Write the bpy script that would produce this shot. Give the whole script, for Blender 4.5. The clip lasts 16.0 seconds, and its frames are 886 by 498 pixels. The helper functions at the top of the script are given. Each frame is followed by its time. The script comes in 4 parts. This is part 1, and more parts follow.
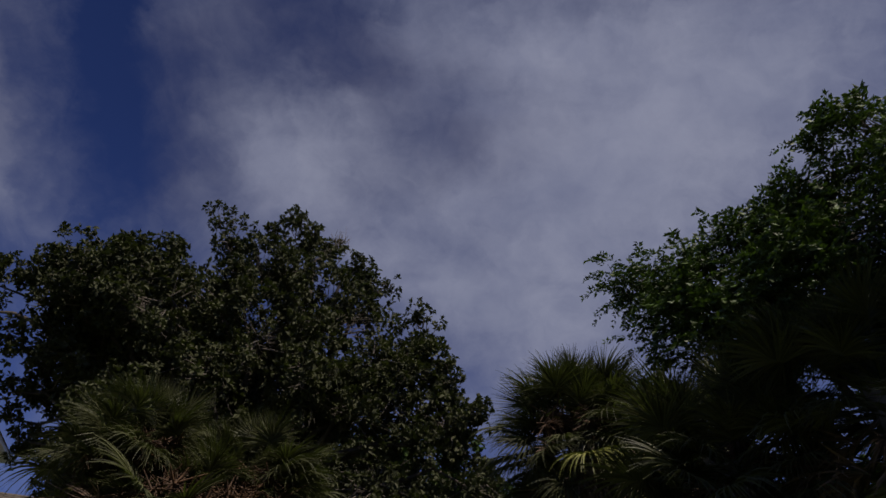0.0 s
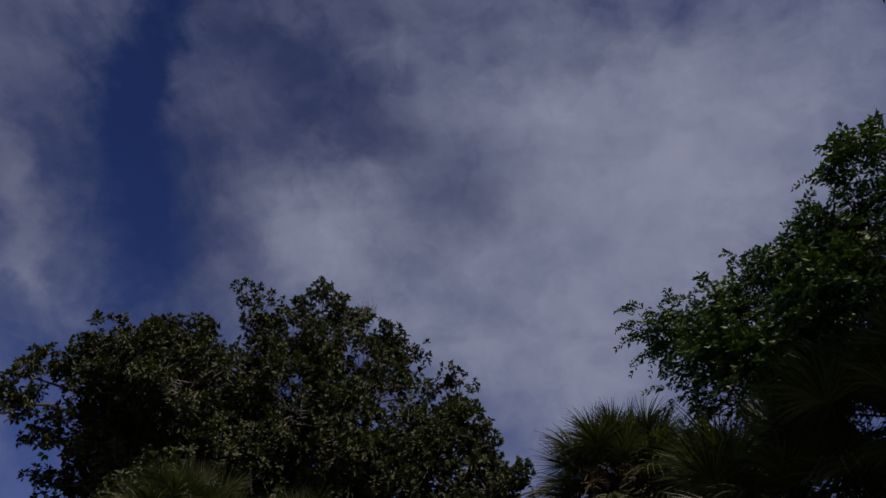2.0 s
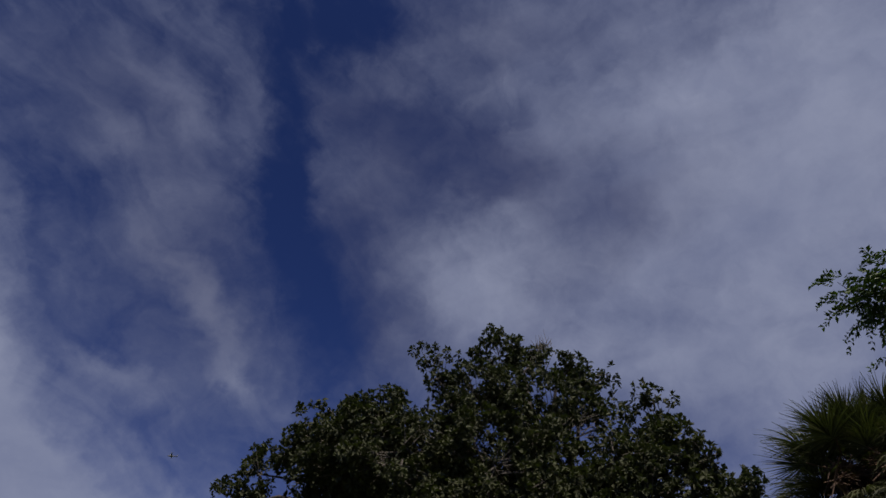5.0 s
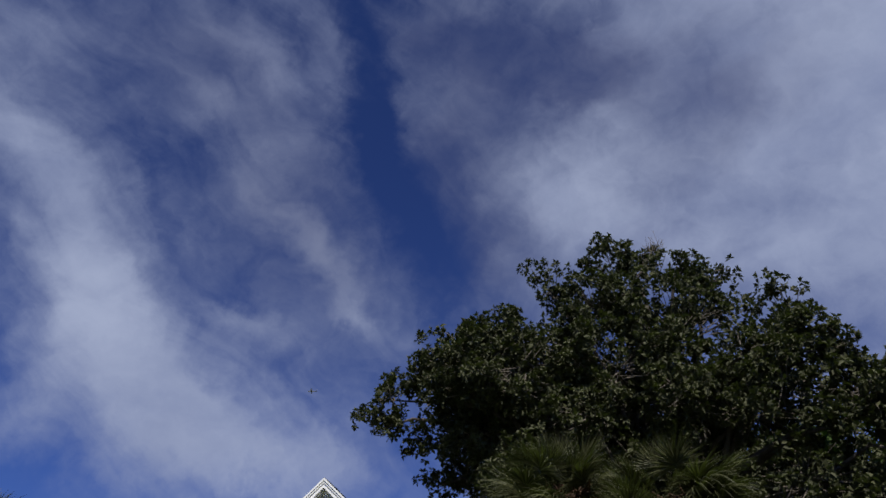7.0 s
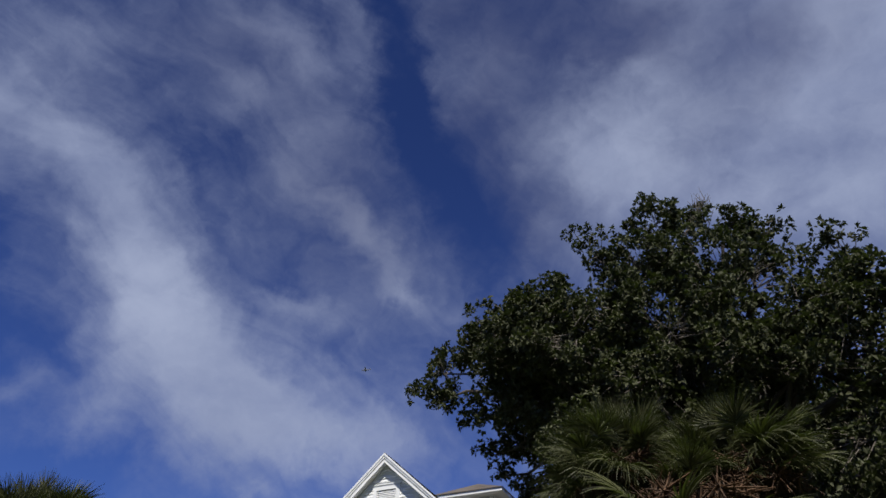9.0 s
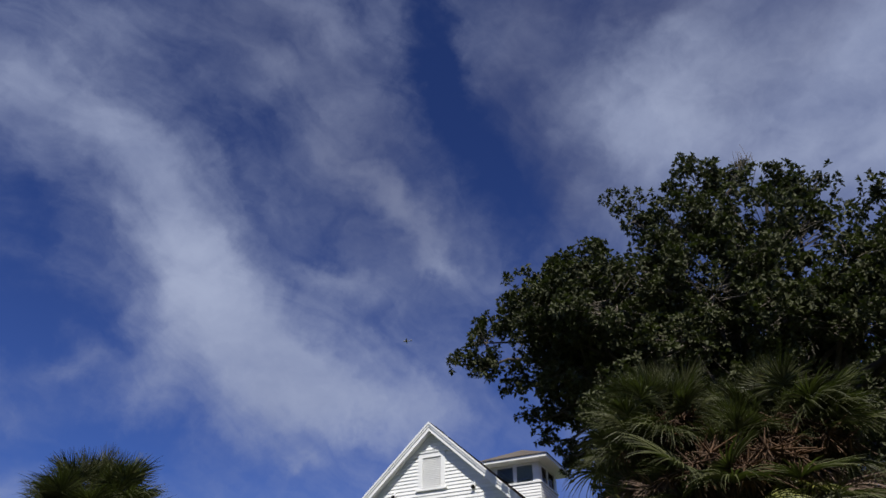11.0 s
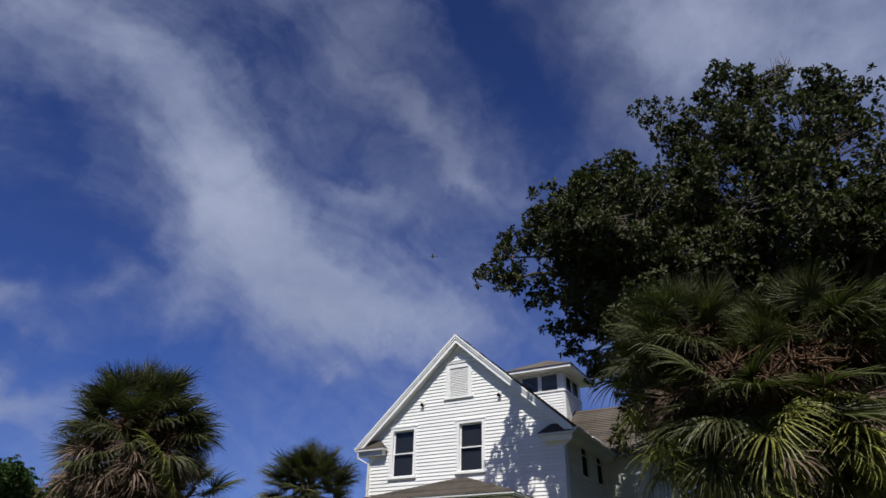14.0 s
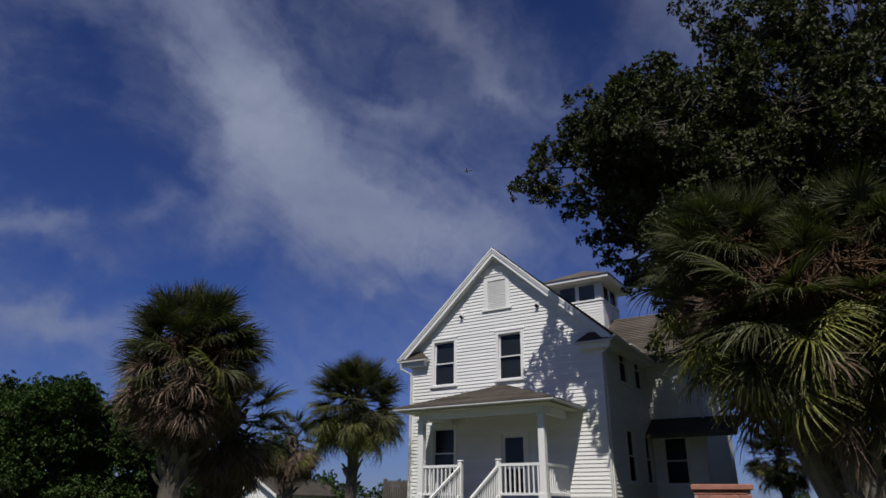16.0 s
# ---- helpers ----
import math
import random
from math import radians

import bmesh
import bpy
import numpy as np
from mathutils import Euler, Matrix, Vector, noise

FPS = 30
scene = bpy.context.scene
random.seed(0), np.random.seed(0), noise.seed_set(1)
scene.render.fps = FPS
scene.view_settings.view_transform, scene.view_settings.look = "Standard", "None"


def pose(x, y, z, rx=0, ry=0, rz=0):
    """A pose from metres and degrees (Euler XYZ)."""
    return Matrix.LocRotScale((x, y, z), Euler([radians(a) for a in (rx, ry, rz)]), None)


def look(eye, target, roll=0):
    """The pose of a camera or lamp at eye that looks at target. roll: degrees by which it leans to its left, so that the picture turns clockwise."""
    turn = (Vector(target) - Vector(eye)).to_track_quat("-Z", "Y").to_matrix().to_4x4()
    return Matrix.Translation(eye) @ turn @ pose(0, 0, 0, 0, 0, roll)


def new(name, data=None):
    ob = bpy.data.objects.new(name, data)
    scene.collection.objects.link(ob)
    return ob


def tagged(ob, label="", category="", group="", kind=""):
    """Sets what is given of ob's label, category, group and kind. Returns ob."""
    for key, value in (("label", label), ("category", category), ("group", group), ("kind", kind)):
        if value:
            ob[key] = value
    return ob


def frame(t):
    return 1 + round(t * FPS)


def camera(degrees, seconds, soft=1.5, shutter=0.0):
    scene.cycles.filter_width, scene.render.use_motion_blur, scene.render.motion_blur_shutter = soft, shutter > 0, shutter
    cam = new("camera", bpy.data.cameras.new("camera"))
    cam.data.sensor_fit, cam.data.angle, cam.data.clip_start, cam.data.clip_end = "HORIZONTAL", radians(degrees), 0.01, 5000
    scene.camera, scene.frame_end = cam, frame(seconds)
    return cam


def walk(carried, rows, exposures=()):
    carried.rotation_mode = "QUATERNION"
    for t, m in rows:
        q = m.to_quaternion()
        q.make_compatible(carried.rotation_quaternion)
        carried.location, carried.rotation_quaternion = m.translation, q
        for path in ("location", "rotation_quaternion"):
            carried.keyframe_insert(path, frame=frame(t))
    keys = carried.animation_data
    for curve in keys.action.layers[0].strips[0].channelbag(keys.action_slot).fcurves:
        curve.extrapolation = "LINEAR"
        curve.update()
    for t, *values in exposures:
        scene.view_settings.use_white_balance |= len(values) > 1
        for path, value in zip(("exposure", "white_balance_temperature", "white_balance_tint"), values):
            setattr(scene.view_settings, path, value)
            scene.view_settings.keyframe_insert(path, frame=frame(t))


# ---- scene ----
cam = camera(67.96, 16.0, soft=1.6)
EYE = (0.0, 0.0, 1.6)
# seconds and the turn of the camera, which stands on one spot of the lawn
TURNS = [
    (0.0, 129.60, -2.27, -51.17), (0.5, 132.00, -2.13, -49.92), (1.0, 132.89, -1.28, -49.96), (1.5, 133.74, -1.32, -47.51),
    (2.0, 134.86, -0.52, -46.67), (2.5, 136.29, -0.20, -45.39), (3.0, 137.11, -0.27, -42.42), (3.5, 137.40, -0.57, -38.91),
    (4.0, 139.67, -0.58, -36.37), (4.5, 139.69, 0.10, -32.83), (5.0, 138.04, -0.22, -26.97), (5.2, 137.27, -0.33, -24.95),
    (7.3, 130.90, -0.80, -15.08), (7.5, 130.92, -0.06, -15.65), (8.0, 130.88, -0.11, -15.07), (8.5, 130.03, 0.16, -12.17),
    (9.0, 128.78, 0.02, -9.78), (9.5, 127.04, -0.16, -8.71), (9.7, 126.23, -0.17, -8.28), (12.0, 126.21, -0.30, -5.06),
    (12.5, 125.95, 0.20, -4.89), (13.0, 123.79, 0.15, -4.08), (13.5, 121.18, -0.54, -3.48), (14.0, 118.82, -0.88, -3.77),
    (14.5, 117.11, -0.44, -3.04), (15.0, 115.60, -0.54, -1.34), (15.5, 113.43, -0.54, -0.73), (16.0, 111.35, -0.48, -0.19)]
walk(cam, [(t, pose(*EYE, rx, ry, rz)) for t, rx, ry, rz in TURNS],
     exposures=[(0.0, -0.5, 6950, 15), (2.0, -0.5, 6880, 15), (3.5, -0.57, 6800, 15), (5.2, -0.38, 6600, 13), (7.3, 0.1, 6450, 9), (13.0, 0.1, 6450, 9), (14.5, -0.05, 6450, 9), (16.0, -0.42, 6480, 10)])


# ---- sun, sky and clouds ----
SUN_AZ, SUN_EL = 191.0, 54.0
sun = new("sun", bpy.data.lights.new("sun", "SUN"))
sun.data.energy, sun.data.angle, sun.data.color = 5.0, radians(0.53), (1.0, 0.95, 0.87)
sun_way = Vector((math.sin(radians(SUN_AZ)) * math.cos(radians(SUN_EL)), math.cos(radians(SUN_AZ)) * math.cos(radians(SUN_EL)), math.sin(radians(SUN_EL))))
sun.matrix_world = look(sun_way * 60, (0, 0, 0))

world = bpy.data.worlds.new("world")
scene.world = world
world.use_nodes = True


class Net:
    """Short calls for a node tree."""

    def __init__(self, tree):
        self.tree = tree
        tree.nodes.clear()

    def node(self, kind, *given, **settings):
        made = self.tree.nodes.new(kind)
        for key, value in settings.items():
            setattr(made, key, value)
        for slot, value in enumerate(given):
            self.put(made.inputs[slot], value)
        return made

    def put(self, socket, value):
        if value is None:
            return
        if hasattr(value, "is_output"):
            self.tree.links.new(value, socket)
        else:
            socket.default_value = value

    def math(self, operation, *given, clamp=False):
        return self.node("ShaderNodeMath", *given, operation=operation, use_clamp=clamp).outputs[0]

    def vec(self, operation, *given):
        made = self.node("ShaderNodeVectorMath", *given, operation=operation)
        return made.outputs["Value" if operation in ("LENGTH", "DOT_PRODUCT", "DISTANCE") else "Vector"]

    def noise(self, vector, scale, detail=4.0, rough=0.55, distortion=0.0, colour=False):
        made = self.node("ShaderNodeTexNoise")
        self.put(made.inputs["Vector"], vector)
        made.inputs["Scale"].default_value = scale
        made.inputs["Detail"].default_value = detail
        made.inputs["Roughness"].default_value = rough
        made.inputs["Distortion"].default_value = distortion
        return made.outputs["Color" if colour else "Fac"]

    def ramp(self, fac, *stops):
        made = self.node("ShaderNodeValToRGB", fac)
        ramp = made.color_ramp
        while len(ramp.elements) < len(stops):
            ramp.elements.new(0.5)
        for element, (place, colour) in zip(ramp.elements, stops):
            element.position = place
            element.color = (*colour, 1) if len(colour) == 3 else colour
        return made.outputs[0]

    def mix(self, fac, a, b, kind="MIX"):
        made = self.node("ShaderNodeMix", data_type="RGBA", blend_type=kind)
        self.put(made.inputs[0], fac)
        self.put(made.inputs[6], a if hasattr(a, "is_output") else (*a, 1))
        self.put(made.inputs[7], b if hasattr(b, "is_output") else (*b, 1))
        return made.outputs[2]


# Clouds and clear lanes on a chart of the sky, in degrees round bearing 20, height 42: place, half length, half width, lean, thickness
# the broad pale bank beyond the oak
RIGHT_BANK = [
    (29.0, 8.7, 18.8, 16.6, 3.7, 0.62), (8.7, 0.7, 7.4, 4.4, 39.7, 0.28), (19.8, 18.6, 6.9, 2.1, 32.4, 0.22), (12.4, 15.9, 5.3, 2.2, 39.8, 0.16),
    (-3.1, 11.0, 4.4, 3.4, 6.0, 0.24), (-1.4, 19.9, 4.9, 2.2, 16.1, 0.18), (10.8, 25.4, 10.7, 4.4, 4.1, 0.3), (5.2, 6.8, 6.9, 3.0, 25.1, 0.14),
    (6.7, 2.4, 4.8, 4.8, 30.9, 0.18), (1.7, -3.6, 2.6, 3.0, 36.5, 0.22), (6.9, 5.0, 5.2, 3.3, 49.1, 0.08), (39.8, 1.9, 17.9, 7.7, 23.1, 0.26),
    (37.7, 24.2, 16.7, 11.9, 23.7, 0.4), (22.8, -1.9, 15.0, 2.7, -3.0, 0.15), (43.9, 29.1, 11.6, 9.8, 23.1, 0.3)]
# the long bank that runs down towards the house
DIAGONAL_BANK = [
    (-40.4, 13.9, 6.9, 3.1, -26.5, 0.42), (-36.4, 7.5, 8.0, 2.7, -23.5, 0.42), (-33.6, 1.0, 6.2, 3.6, -47.9, 0.4), (-30.0, -5.4, 8.5, 4.5, -59.4, 0.48),
    (-27.8, -12.9, 10.1, 5.0, -45.1, 0.5), (-19.2, -6.8, 4.0, 1.3, -18.0, 0.28), (-23.4, -17.2, 7.5, 2.5, -19.6, 0.24), (-15.2, -16.6, 6.0, 3.0, -33.1, 0.36),
    (-37.2, -11.5, 5.0, 2.1, 9.5, 0.3), (-25.4, -12.0, 10.7, 3.1, -42.1, 0.12), (-16.7, -18.4, 5.7, 2.6, -29.8, 0.2), (-33.3, -1.0, 7.0, 4.2, -65.9, 0.1),
    (-25.8, -21.4, 1.8, 0.8, -10.9, 0.26)]
# torn strands beside the clear lane, and low streaks
STRANDS = [
    (-17.9, 14.8, 5.1, 1.6, -30.2, 0.34), (-22.9, 12.1, 2.1, 2.1, -10.3, 0.26), (-16.9, 7.9, 4.3, 2.4, -71.2, 0.26), (-15.7, -1.3, 6.0, 1.4, -55.2, 0.4),
    (-13.1, -6.4, 4.0, 1.3, -29.5, 0.36), (-45.3, -8.9, 2.6, 0.9, -13.3, 0.22), (-48.0, -12.9, 4.7, 1.0, -25.3, 0.2), (-54.2, -7.9, 3.3, 1.4, -34.1, 0.5),
    (-49.7, -13.0, 5.2, 0.9, -31.6, 0.22), (-54.6, -17.0, 7.9, 2.1, -33.1, 0.56), (-15.3, 21.3, 1.6, 4.1, 9.3, 0.18), (-13.5, 16.0, 2.0, 2.7, -23.3, 0.2),
    (-18.9, 16.6, 2.6, 3.0, -34.3, 0.14), (-14.1, -1.2, 6.1, 1.7, -56.8, 0.26), (-36.5, 18.7, 5.7, 2.3, -25.1, 0.25), (-26.8, 17.8, 8.8, 5.4, -11.6, 0.16)]
# clear blue lanes and notches
LANES = [
    (-6.2, 24.5, 6.2, 3.6, 7.7, 0.55), (-9.9, 17.0, 2.0, 7.1, 7.6, 0.5), (-9.7, 5.4, 6.3, 1.7, 86.0, 0.36), (-3.8, -6.1, 5.2, 3.3, -54.3, 0.24),
    (-27.4, 5.3, 7.2, 1.2, -67.6, 0.36), (-21.8, -3.8, 2.7, 1.4, -10.2, 0.16), (-10.2, 9.5, 5.7, 1.7, -75.4, 0.34), (-6.9, 0.1, 5.4, 1.7, -69.8, 0.22),
    (-47.0, -1.3, 4.5, 5.3, -12.4, 0.42), (-45.8, 6.3, 3.3, 2.0, -34.5, 0.22), (-21.4, -21.0, 2.5, 2.0, -9.2, 0.34), (-43.7, -16.4, 11.6, 2.5, -19.0, 0.4),
    (-50.5, -4.8, 7.9, 2.2, -21.2, 0.4), (-42.5, -15.5, 10.9, 1.9, -20.9, 0.34), (-7.9, 4.4, 2.9, 7.5, 32.2, 0.28), (-21.5, -3.6, 1.8, 1.8, 4.3, 0.12)]
# grey undersides of the thick cloud
DULL = [
    (2.5, 15.5, 9.4, 3.0, -9.3, 0.55), (18.7, 10.9, 5.2, 1.9, 24.7, 0.35), (-4.6, 6.4, 3.9, 5.3, 5.6, 0.45), (-3.8, 19.2, 4.4, 2.9, 6.7, 0.4),
    (6.1, 11.8, 12.0, 3.5, 16.1, 0.55), (19.3, 8.4, 8.1, 2.8, 38.6, 0.3), (8.4, 25.2, 9.8, 2.9, 4.6, 0.4), (-2.8, -2.2, 5.3, 3.4, 4.6, 0.45),
    (-1.1, 2.4, 5.1, 6.4, 24.7, 0.6), (1.3, 14.5, 10.4, 3.3, -11.7, 0.5), (-23.5, 16.2, 9.3, 6.0, -23.6, 0.6), (-14.5, 2.0, 4.8, 9.2, 20.8, 0.4),
    (-18.0, 0.0, 5.6, 8.6, 15.1, 0.4), (17.0, 11.9, 12.7, 3.8, -8.8, 0.08)]
net = Net(world.node_tree)
heading = net.node("ShaderNodeTexCoord").outputs["Generated"]
ahead = Vector((math.sin(radians(20)) * math.cos(radians(42)), math.cos(radians(20)) * math.cos(radians(42)), math.sin(radians(42))))
right = Vector((math.cos(radians(20)), -math.sin(radians(20)), 0.0))
zoom = net.math("DIVIDE", 114.59, net.math("MAXIMUM", net.math("ADD", net.vec("DOT_PRODUCT", heading, tuple(ahead)), 1.0), 0.05))
east = net.math("MULTIPLY", net.vec("DOT_PRODUCT", heading, tuple(right)), zoom)
north = net.math("MULTIPLY", net.vec("DOT_PRODUCT", heading, tuple(right.cross(ahead))), zoom)
flat = net.node("ShaderNodeCombineXYZ", east, north, 0.0).outputs[0]
swirl = net.vec("SUBTRACT", net.noise(heading, 4.0, 2.0, 0.5, colour=True), (0.5, 0.5, 0.5))
curl = net.vec("SUBTRACT", net.noise(heading, 12.0, 5.0, 0.58, colour=True), (0.5, 0.5, 0.5))
bent = net.vec("MULTIPLY_ADD", curl, (7.5, 7.5, 0.0), net.vec("MULTIPLY_ADD", swirl, (5.0, 5.0, 0.0), flat))


def cover(total, spots, sign):
    for u, v, length, width, lean, weight in spots:
        place = net.node("ShaderNodeMapping", bent, (u, v, 0.0), (0.0, 0.0, radians(lean)), (length, width, 1.0), vector_type="TEXTURE").outputs[0]
        bump = net.math("POWER", 2.718, net.math("MULTIPLY", net.vec("DOT_PRODUCT", place, place), -1.0))
        total = net.math("MULTIPLY_ADD", bump, sign * weight, total)
    return total


# puffs, and long wisps that run down towards the house
warped = net.vec("MULTIPLY_ADD", curl, (0.08, 0.08, 0.08), heading)
puffs = net.math("SUBTRACT", net.noise(warped, 6.0, 8.0, 0.55, 0.2), 0.5)
tufts = net.math("SUBTRACT", net.noise(warped, 16.0, 6.0, 0.6, 0.5), 0.5)
soft = net.vec("MULTIPLY_ADD", curl, (3.0, 3.0, 0.0), net.vec("MULTIPLY_ADD", swirl, (11.0, 11.0, 0.0), flat))
wisp_way = net.node("ShaderNodeMapping", soft, (0.0, 0.0, 0.0), (0.0, 0.0, radians(-46)), (17.0, 3.2, 1.0), vector_type="TEXTURE").outputs[0]
wisps = net.math("SUBTRACT", net.noise(wisp_way, 1.0, 7.0, 0.56, 0.15), 0.5)
fan_way = net.node("ShaderNodeMapping", soft, (0.0, 0.0, 0.0), (0.0, 0.0, radians(28)), (16.0, 4.5, 1.0), vector_type="TEXTURE").outputs[0]
fans = net.math("SUBTRACT", net.noise(fan_way, 1.0, 6.0, 0.55, 0.15), 0.5)
wispy = net.node("ShaderNodeMapRange", east, -14.0, 6.0, 0.66, 0.18).outputs[0]
fanned = net.node("ShaderNodeMapRange", east, -6.0, 10.0, 0.0, 0.55).outputs[0]
grain = net.math("MULTIPLY_ADD", fans, fanned, net.math("MULTIPLY_ADD", wisps, wispy, net.math("MULTIPLY_ADD", tufts, 0.46, net.math("MULTIPLY", puffs, 0.55))))
base = net.math("ADD", grain, 0.13)
for banks in (RIGHT_BANK, DIAGONAL_BANK, STRANDS):
    base = cover(base, banks, 1.0)
thick = cover(base, LANES, -0.56)
veil = net.node("ShaderNodeMapRange", thick, -0.18, 1.12, 0.0, 0.96, interpolation_type="SMOOTHSTEP").outputs[0]
sky = net.node("ShaderNodeTexSky", sky_type="NISHITA", sun_disc=False, sun_elevation=radians(SUN_EL), sun_rotation=radians(SUN_AZ), air_density=1.0, dust_density=0.2, ozone_density=4.0)
deep = net.node("ShaderNodeMapRange", net.node("ShaderNodeSeparateXYZ", heading).outputs[2], 0.35, 0.9, 1.0, 0.66).outputs[0]
blue = net.vec("SCALE", net.vec("MULTIPLY", sky.outputs[0], (0.40, 0.51, 1.0)), None, None, deep)
shade = net.node("ShaderNodeMapRange", net.noise(warped, 4.5, 6.0, 0.56, 0.3), 0.35, 0.65, 0.0, 1.0).outputs[0]
cloud = net.mix(shade, (3.2, 3.75, 5.75), (4.6, 5.2, 7.2))
cloud = net.mix(net.math("MINIMUM", cover(0.0, DULL, 1.0), 0.85), cloud, (1.5, 1.72, 3.0))
back = net.node("ShaderNodeBackground", net.mix(veil, blue, cloud), 0.075)
net.node("ShaderNodeOutputWorld", back.outputs[0])


# ---- materials ----
def material(name, low, high, scale=8.0, rough=0.6, bump=0.2, metal=0.0, fine=60.0, spread=0.0, specular=0.5, translucent=0.0, stretch=(1, 1, 1), place="Object"):
    """A surface between two colours by coarse and fine grain; spread: how far single objects or leaves differ in brightness."""
    made = bpy.data.materials.new(name)
    made.use_nodes = True
    n = Net(made.node_tree)
    where = n.node("ShaderNodeMapping", n.node("ShaderNodeTexCoord").outputs[place], (0, 0, 0), (0, 0, 0), stretch).outputs[0]
    coarse, small = n.noise(where, scale, 5.0, 0.6), n.noise(where, fine, 3.0, 0.6)
    both = n.math("ADD", n.math("MULTIPLY", coarse, 0.65), n.math("MULTIPLY", small, 0.35))
    colour = n.ramp(both, (0.32, low), (0.68, high))
    if spread:
        one = n.math("ADD", n.node("ShaderNodeObjectInfo").outputs["Random"], n.node("ShaderNodeNewGeometry").outputs["Random Per Island"])
        level = n.math("ADD", n.math("MULTIPLY", n.math("FRACT", one), 2 * spread), 1.0 - spread)
        colour = n.vec("SCALE", colour, None, None, level)
    shader = n.node("ShaderNodeBsdfPrincipled")
    n.put(shader.inputs["Base Color"], colour)
    n.put(shader.inputs["Roughness"], n.math("ADD", n.math("MULTIPLY", small, 0.16), rough - 0.08))
    shader.inputs["Metallic"].default_value = metal
    shader.inputs["Specular IOR Level"].default_value = specular
    if bump:
        raised = n.node("ShaderNodeBump")
        raised.inputs["Strength"].default_value = bump
        raised.inputs["Distance"].default_value = 0.01
        n.put(raised.inputs["Height"], both)
        n.put(shader.inputs["Normal"], raised.outputs[0])
    result = shader.outputs[0]
    if translucent:
        thin = n.node("ShaderNodeBsdfTranslucent", n.vec("MULTIPLY", colour, (1.1, 1.5, 0.5)))
        result = n.node("ShaderNodeMixShader", translucent, result, thin.outputs[0]).outputs[0]
    n.node("ShaderNodeOutputMaterial", result)
    return made


def glass(name):
    made = bpy.data.materials.new(name)
    made.use_nodes = True
    n = Net(made.node_tree)
    clear = n.node("ShaderNodeBsdfTransparent", (0.75, 0.8, 0.82, 1))
    gloss = n.node("ShaderNodeBsdfGlossy", (0.42, 0.38, 0.36, 1), 0.05)
    facing = n.node("ShaderNodeFresnel", 1.5)
    n.node("ShaderNodeOutputMaterial", n.node("ShaderNodeMixShader", facing.outputs[0], clear.outputs[0], gloss.outputs[0]).outputs[0])
    return made


GRASS = material("grass", (0.035, 0.055, 0.016), (0.08, 0.095, 0.032), 0.6, 0.9, 0.5, fine=30)
PAINT = material("white_paint", (0.70, 0.71, 0.71), (0.82, 0.82, 0.81), 1.4, 0.55, 0.15, fine=45, spread=0.03, stretch=(0.6, 0.6, 2.5))
TRIM = material("trim_paint", (0.74, 0.75, 0.75), (0.83, 0.83, 0.82), 2.0, 0.45, 0.08)
SOFFIT = material("porch_paint", (0.62, 0.60, 0.50), (0.70, 0.68, 0.58), 1.5, 0.6, 0.1)
SHINGLE = material("roof_shingle", (0.062, 0.052, 0.044), (0.125, 0.108, 0.092), 1.6, 0.9, 0.5, fine=90, spread=0.3, specular=0.15)
GUTTER = material("gutter_metal", (0.55, 0.55, 0.54), (0.68, 0.68, 0.67), 3.0, 0.4, 0.05)
SCREEN = material("dark_screen", (0.016, 0.017, 0.022), (0.028, 0.03, 0.036), 6.0, 0.5, 0.1)
ROOM = material("room_wall", (0.10, 0.095, 0.09), (0.14, 0.13, 0.12), 2.0, 0.9, 0.0)
GLASS = glass("window_glass")
BRASS = material("dark_metal", (0.03, 0.03, 0.03), (0.06, 0.055, 0.05), 12.0, 0.4, 0.0, metal=0.6)
OAK_LEAF = material("oak_leaf", (0.039, 0.044, 0.022), (0.082, 0.086, 0.043), 0.6, 0.62, 0.0, fine=3, spread=0.25, specular=0.15, translucent=0.12)
ASH_LEAF = material("feather_leaf", (0.044, 0.072, 0.020), (0.084, 0.122, 0.034), 0.7, 0.5, 0.0, fine=7, spread=0.5, specular=0.3, translucent=0.12)
WOOD_LEAF = material("shrub_leaf", (0.024, 0.050, 0.012), (0.060, 0.098, 0.022), 0.2, 0.6, 0.0, fine=2, spread=0.3, specular=0.15, translucent=0.1)
BARK = material("bark", (0.045, 0.036, 0.029), (0.11, 0.09, 0.074), 5.0, 0.9, 0.8, fine=40, stretch=(1, 1, 0.3))
TWIG = material("twig_bark", (0.09, 0.075, 0.06), (0.17, 0.145, 0.12), 6.0, 0.9, 0.2)
MOSS = material("hanging_moss", (0.05, 0.045, 0.035), (0.10, 0.09, 0.075), 3.0, 0.95, 0.0, spread=0.3, specular=0.1)
FROND = material("palm_frond", (0.033, 0.037, 0.016), (0.084, 0.087, 0.038), 1.2, 0.5, 0.0, fine=18, spread=0.5, specular=0.25, translucent=0.16)
FROND_PALE = material("palm_frond_pale", (0.12, 0.135, 0.030), (0.24, 0.235, 0.062), 1.2, 0.48, 0.0, fine=18, spread=0.35, specular=0.35, translucent=0.12)
FROND_DEAD = material("palm_frond_dry", (0.085, 0.054, 0.040), (0.22, 0.160, 0.125), 1.5, 0.8, 0.0, fine=18, spread=0.5, specular=0.2, translucent=0.05)
FRUIT = material("palm_fruit_stalk", (0.05, 0.026, 0.013), (0.115, 0.06, 0.028), 3.0, 0.8, 0.0, fine=30, spread=0.4)
BOOT = material("palm_boot", (0.075, 0.06, 0.048), (0.20, 0.17, 0.145), 6.0, 0.9, 0.5, fine=50, spread=0.4)
